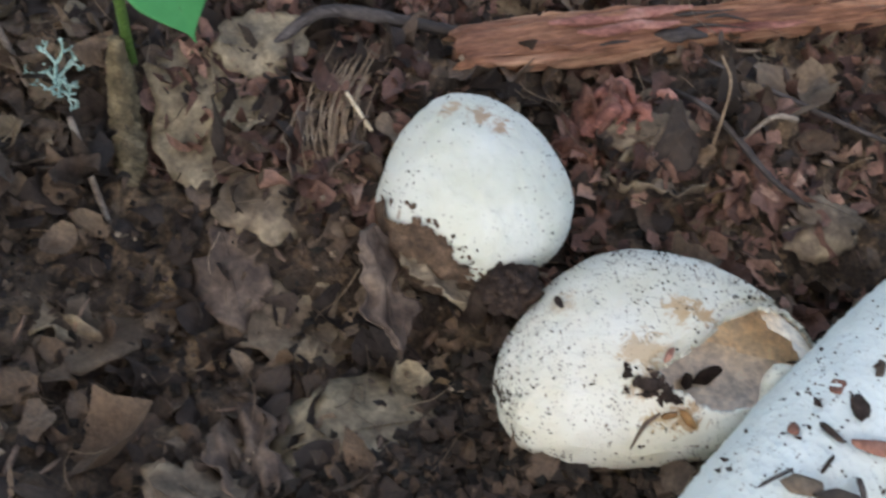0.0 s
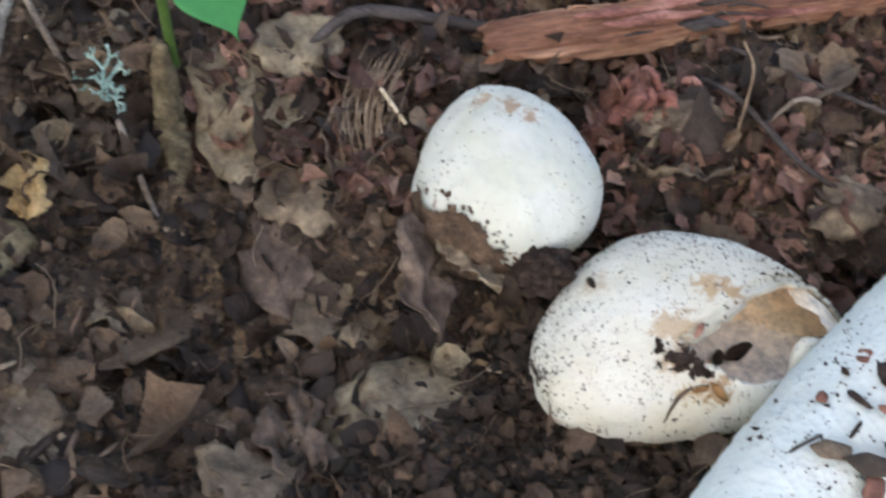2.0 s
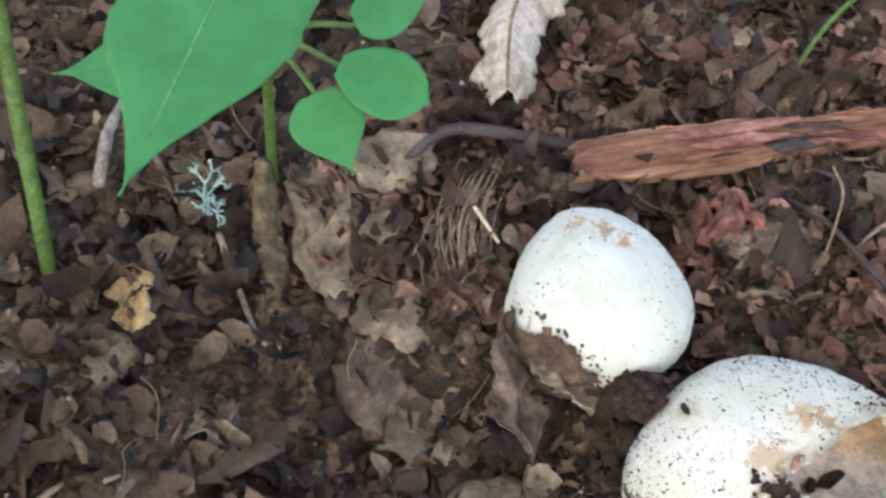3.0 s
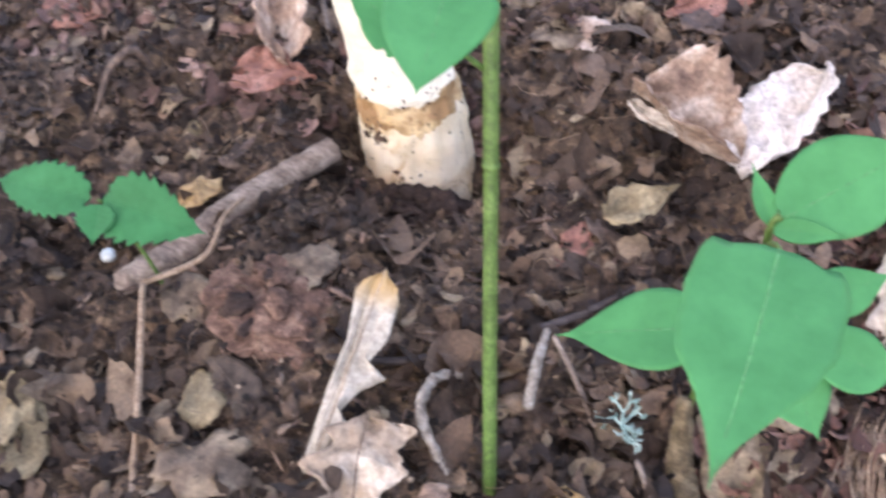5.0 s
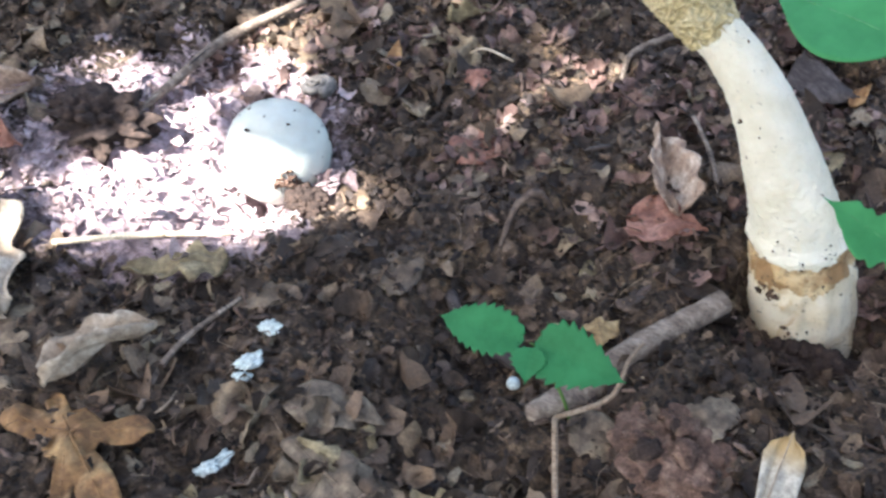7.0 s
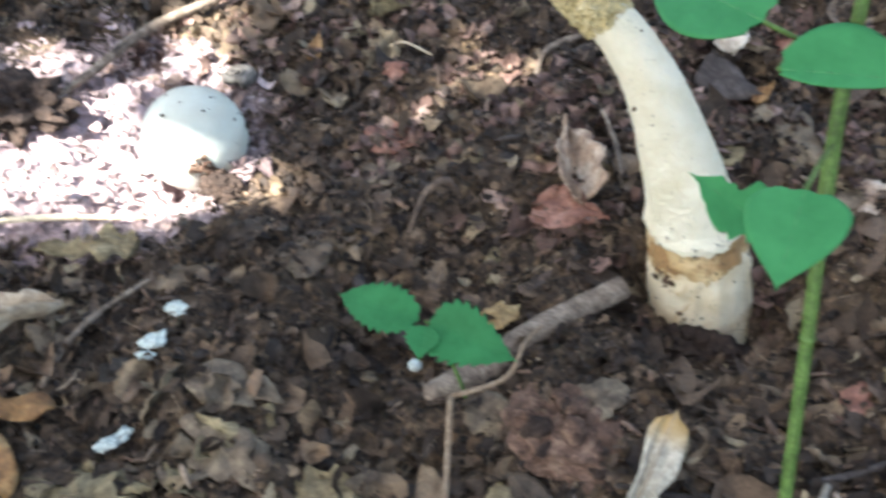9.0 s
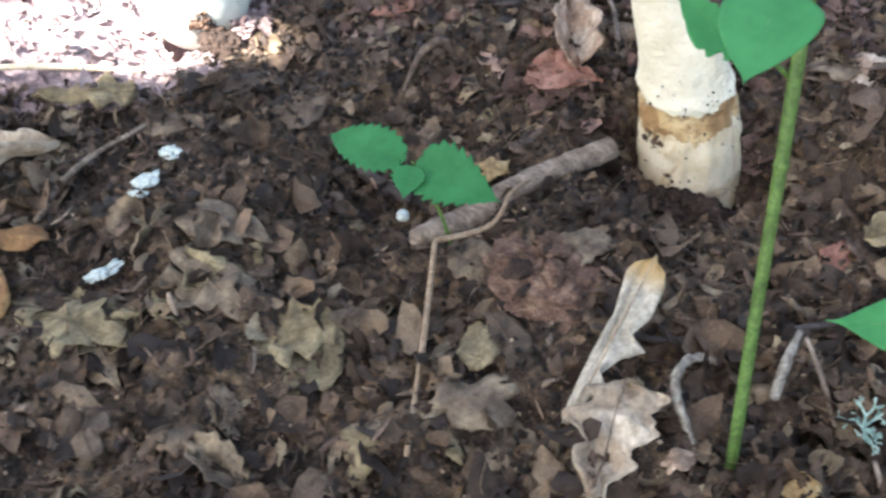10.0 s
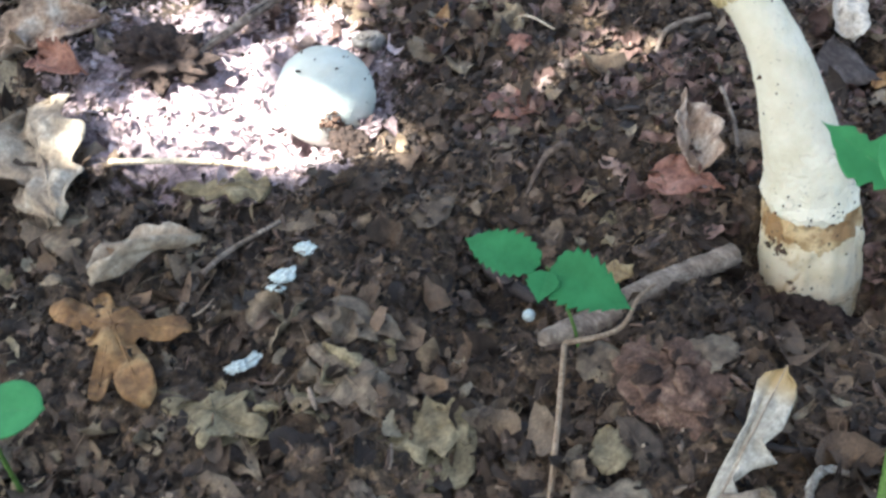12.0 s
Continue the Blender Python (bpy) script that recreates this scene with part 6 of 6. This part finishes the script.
lump("soil_clod", "dark mound of soil at the mushroom foot", "soil", (-0.221, 0.246, -0.0225), 0.018, (1.4, 0.6, 0.4), SOIL_CLOD, 7, 0.6, 3.5, 30, 44)
lump("soil_clod", "crumbly soil banked against the mushroom foot", "soil", (-0.2285, 0.2455, -0.0275), 0.0150, (1.3, 0.7, 0.62), SOIL_CLOD, 71, 0.5, 3.4, 44, 60)
lump("soil_clod", "dark heap of soil beside the sunlit flakes", "soil", gz(-0.600, 0.186, 0.004), 0.024, (1.25, 0.8, 0.45), SOIL_CLOD, 17, 0.7, 3.2, 34, 48)
lump("soil_clod", "crumbly soil against the foot of the old egg", "soil", gz(-0.471, 0.204, 0.003), 0.0095, (1.3, 0.8, 0.6), SOIL_CLOD, 18, 0.6, 3.2, 30, 40)
lump("white_pellet", "tiny white round pellet", "pellet", gz(-0.3225, 0.1665, 0.004), 0.0030, (1, 1, 0.9), CHIP, 8, 0.08, 2)
lump("white_pellet", "tiny pale green pellet", "pellet", gz(-0.003, 0.1196, 0.0035), 0.0017, (0.8, 1.4, 0.8), CHIP, 9, 0.2, 2)
for n_, (x, y, s, turn) in enumerate(((-0.4225, 0.1305, 0.0052, 0.3), (-0.4150, 0.1110, 0.0056, 1.0), (-0.4130, 0.1030, 0.0040, 0.4), (-0.3975, 0.0715, 0.0044, 1.3), (-0.3995, 0.0650, 0.0046, 0.7))):
    chip = thing("lichen_chip", Matrix.Translation(gz(x + 0.001, y - 0.003, 0.0055)) @ Euler((0.2, -0.15, turn)).to_matrix().to_4x4(), "pale blue-grey crusty chip of lichen", "lichen", "lichen chips")
    for k_ in range(4):
        lobe = part("lobe", blob(s * (0.75 - 0.10 * k_), 300 + 7 * n_ + k_, 0.8, 14, 20, (1.0, 0.62, 0.30), 2.4), CHIP, chip)
        lobe.location = (s * (-0.7 + 0.36 * k_), s * 0.35 * math.sin(2.3 * k_ + n_), 0.0004 * (k_ % 2))


def snail_shell():
    t = thing("snail_shell", place((-0.521, 0.272, 0.004), (-0.50, 0.26, 0.008)), "small grey-brown coiled snail shell", "snail shell", "")
    pts, rad = [], []
    for k in range(46):
        a = k / 45 * 4.6 * math.pi
        r = 0.0088 * (1 - k / 50)
        pts.append((r * math.cos(a), r * math.sin(a), 0.0045 * k / 45))
        rad.append(0.0036 * (1 - k / 52))
    part("whorl", tube(pts, rad, 12, 130), SHELL, t)
    return t


snail_shell()


def lichen_tuft():
    o = Vector((-0.1155, 0.1680, -0.003))
    t = thing("lichen", Matrix.Translation(o), "pale blue-green branching lichen tuft", "lichen", "")
    rnd = np.random.RandomState(15)

    def grow(p, d, length, depth):
        q = p + d * length * 0.5 + Vector(rnd.normal(0, 0.0005, 3))
        e = p + d * length
        part("branch", tube([p, q, e], [0.0007 * (0.75**depth), 0.0005 * (0.75**depth)], 6, 6, 0.3, depth), LICHEN, t)
        if depth < 3:
            for s in (-1, 1):
                a = rnd.uniform(0.2, 1.1) * s
                n_ = Vector((d.x * math.cos(a) - d.y * math.sin(a), d.x * math.sin(a) + d.y * math.cos(a), d.z + rnd.normal(0.1, 0.45))).normalized()
                grow(e, n_, length * rnd.uniform(0.45, 0.95), depth + 1)

    for a, h in ((1.2, 0.3), (1.9, 0.9), (2.6, 0.1), (5.3, 0.5), (5.5, 0.0), (5.9, 0.2)):
        grow(Vector((0, 0, 0.004)), Vector((math.cos(a), math.sin(a), h)).normalized(), 0.0036 * rnd.uniform(0.8, 1.3), 0)
    return t


lichen_tuft()


# ---- unseen young tree, added so its leaves shade the ground ----
# openings left in the added crown where sun is to reach the floor
GAPS = [
    [(-0.545, 0.118), (-0.560, 0.108), (-0.574, 0.146), (-0.564, 0.167), (-0.558, 0.188), (-0.583, 0.202), (-0.585, 0.216), (-0.570, 0.246), (-0.564, 0.264), (-0.545, 0.278), (-0.514, 0.278),
     (-0.552, 0.262), (-0.558, 0.232), (-0.540, 0.206), (-0.505, 0.213), (-0.470, 0.228), (-0.446, 0.226), (-0.434, 0.208), (-0.452, 0.190), (-0.475, 0.174), (-0.505, 0.158)],
    [(-0.668, 0.222), (-0.645, 0.248), (-0.612, 0.232), (-0.634, 0.209)],
    [(-0.646, 0.307), (-0.618, 0.315), (-0.570, 0.327), (-0.564, 0.305), (-0.597, 0.294)],
    [(-0.496, 0.377), (-0.478, 0.387), (-0.464, 0.374), (-0.482, 0.363)],
    [(-0.614, 0.150), (-0.592, 0.164), (-0.580, 0.148), (-0.588, 0.132), (-0.602, 0.134)],
    [(-0.426, 0.349), (-0.396, 0.360), (-0.392, 0.344), (-0.414, 0.337)],
    [(-0.442, 0.305), (-0.424, 0.319), (-0.416, 0.303), (-0.437, 0.293)],
    [(-0.318, 0.300), (-0.308, 0.308), (-0.314, 0.312)],
    [(-0.236, 0.296), (-0.230, 0.304), (-0.224, 0.297)],
]
for k_ in range(6):
    a, b = -0.56 + 0.19 * ((k_ * 0.618) % 1), 0.30 + 0.10 * ((k_ * 0.377 + 0.2) % 1)
    GAPS.append([(a - 0.008, b - 0.004), (a + 0.006, b - 0.006), (a + 0.008, b + 0.005), (a - 0.004, b + 0.006)])


def off_edge(poly, x, y):
    """Distance outside a polygon; 0 within it."""
    if inside(poly, x, y):
        return 0.0
    best = 9.0
    for (x0, y0), (x1, y1) in zip(poly, poly[1:] + poly[:1]):
        s = max(0.0, min(1.0, ((x - x0) * (x1 - x0) + (y - y0) * (y1 - y0)) / ((x1 - x0) ** 2 + (y1 - y0) ** 2)))
        best = min(best, math.hypot(x - x0 - s * (x1 - x0), y - y0 - s * (y1 - y0)))
    return best


def shade_sapling():
    root = Vector((0.55, 1.45, 0.0))
    t = thing("shade_sapling", Matrix.Translation(root), "unseen leafy young tree added to shade the ground", "tree", "")
    centre = Vector((-0.30, 0.20, 0)) + TO_SUN * (1.75 / TO_SUN.z)
    part("trunk", tube([(0, 0, -0.1), (-0.05, 0.0, 0.5), (-0.25, -0.05, 1.1), (-0.7, -0.12, 1.6), (centre.x - root.x, centre.y - root.y, 1.85)], [0.03, 0.026, 0.02, 0.014, 0.008], 14, 50, 0.04), BARK, t)
    rnd = np.random.RandomState(31)
    for k in range(12):
        a = k * 0.62
        s = Vector((centre.x - root.x + 0.1 * math.cos(a), centre.y - root.y + 0.1 * math.sin(a), 1.82))
        e = s + Vector((0.75 * math.cos(a), 0.65 * math.sin(a), rnd.uniform(-0.1, 0.25)))
        part("branch", tube([s, (s + e) / 2 + Vector((0, 0, 0.05)), e], [0.006, 0.004, 0.002], 8, 16), BARK, t)
    verts, faces = [], []
    cells = 46
    for layer in range(7):
        for i in range(cells):
            for j in range(cells):
                gx = -1.15 + 1.75 * (i + rnd.uniform(0, 1)) / cells
                gy = -0.55 + 1.55 * (j + rnd.uniform(0, 1)) / cells
                if math.hypot((gx + 0.28) / 0.9, (gy - 0.2) / 0.8) > 1 + 0.12 * noise.noise((gx * 4, gy * 4, layer)):
                    continue
                r = rnd.uniform(0.018, 0.034)
                if min(off_edge(g, gx, gy) for g in GAPS) < r * 0.6:
                    continue
                h = 1.40 + 0.10 * layer + rnd.uniform(0, 0.15)
                c = Vector((gx, gy, 0)) + TO_SUN * (h / TO_SUN.z) - root
                m = Euler((rnd.normal(0, 0.4), rnd.normal(0, 0.4), rnd.uniform(0, 6.28))).to_matrix()
                k = len(verts)
                for px, py, pz in ((-1, 0, 0), (-0.5, -0.55, 0.12), (0.3, -0.55, 0.12), (1.15, 0, -0.1), (0.3, 0.55, 0.12), (-0.5, 0.55, 0.12)):
                    verts.append(tuple(m @ Vector((px * r * 1.25, py * r * 1.25, pz * r)) + c))
                faces += [(k, k + 1, k + 2, k + 3), (k, k + 3, k + 4, k + 5)]
    part("crown", (verts, faces), CANOPY, t, "many small green leaves")
    return t


shade_sapling()
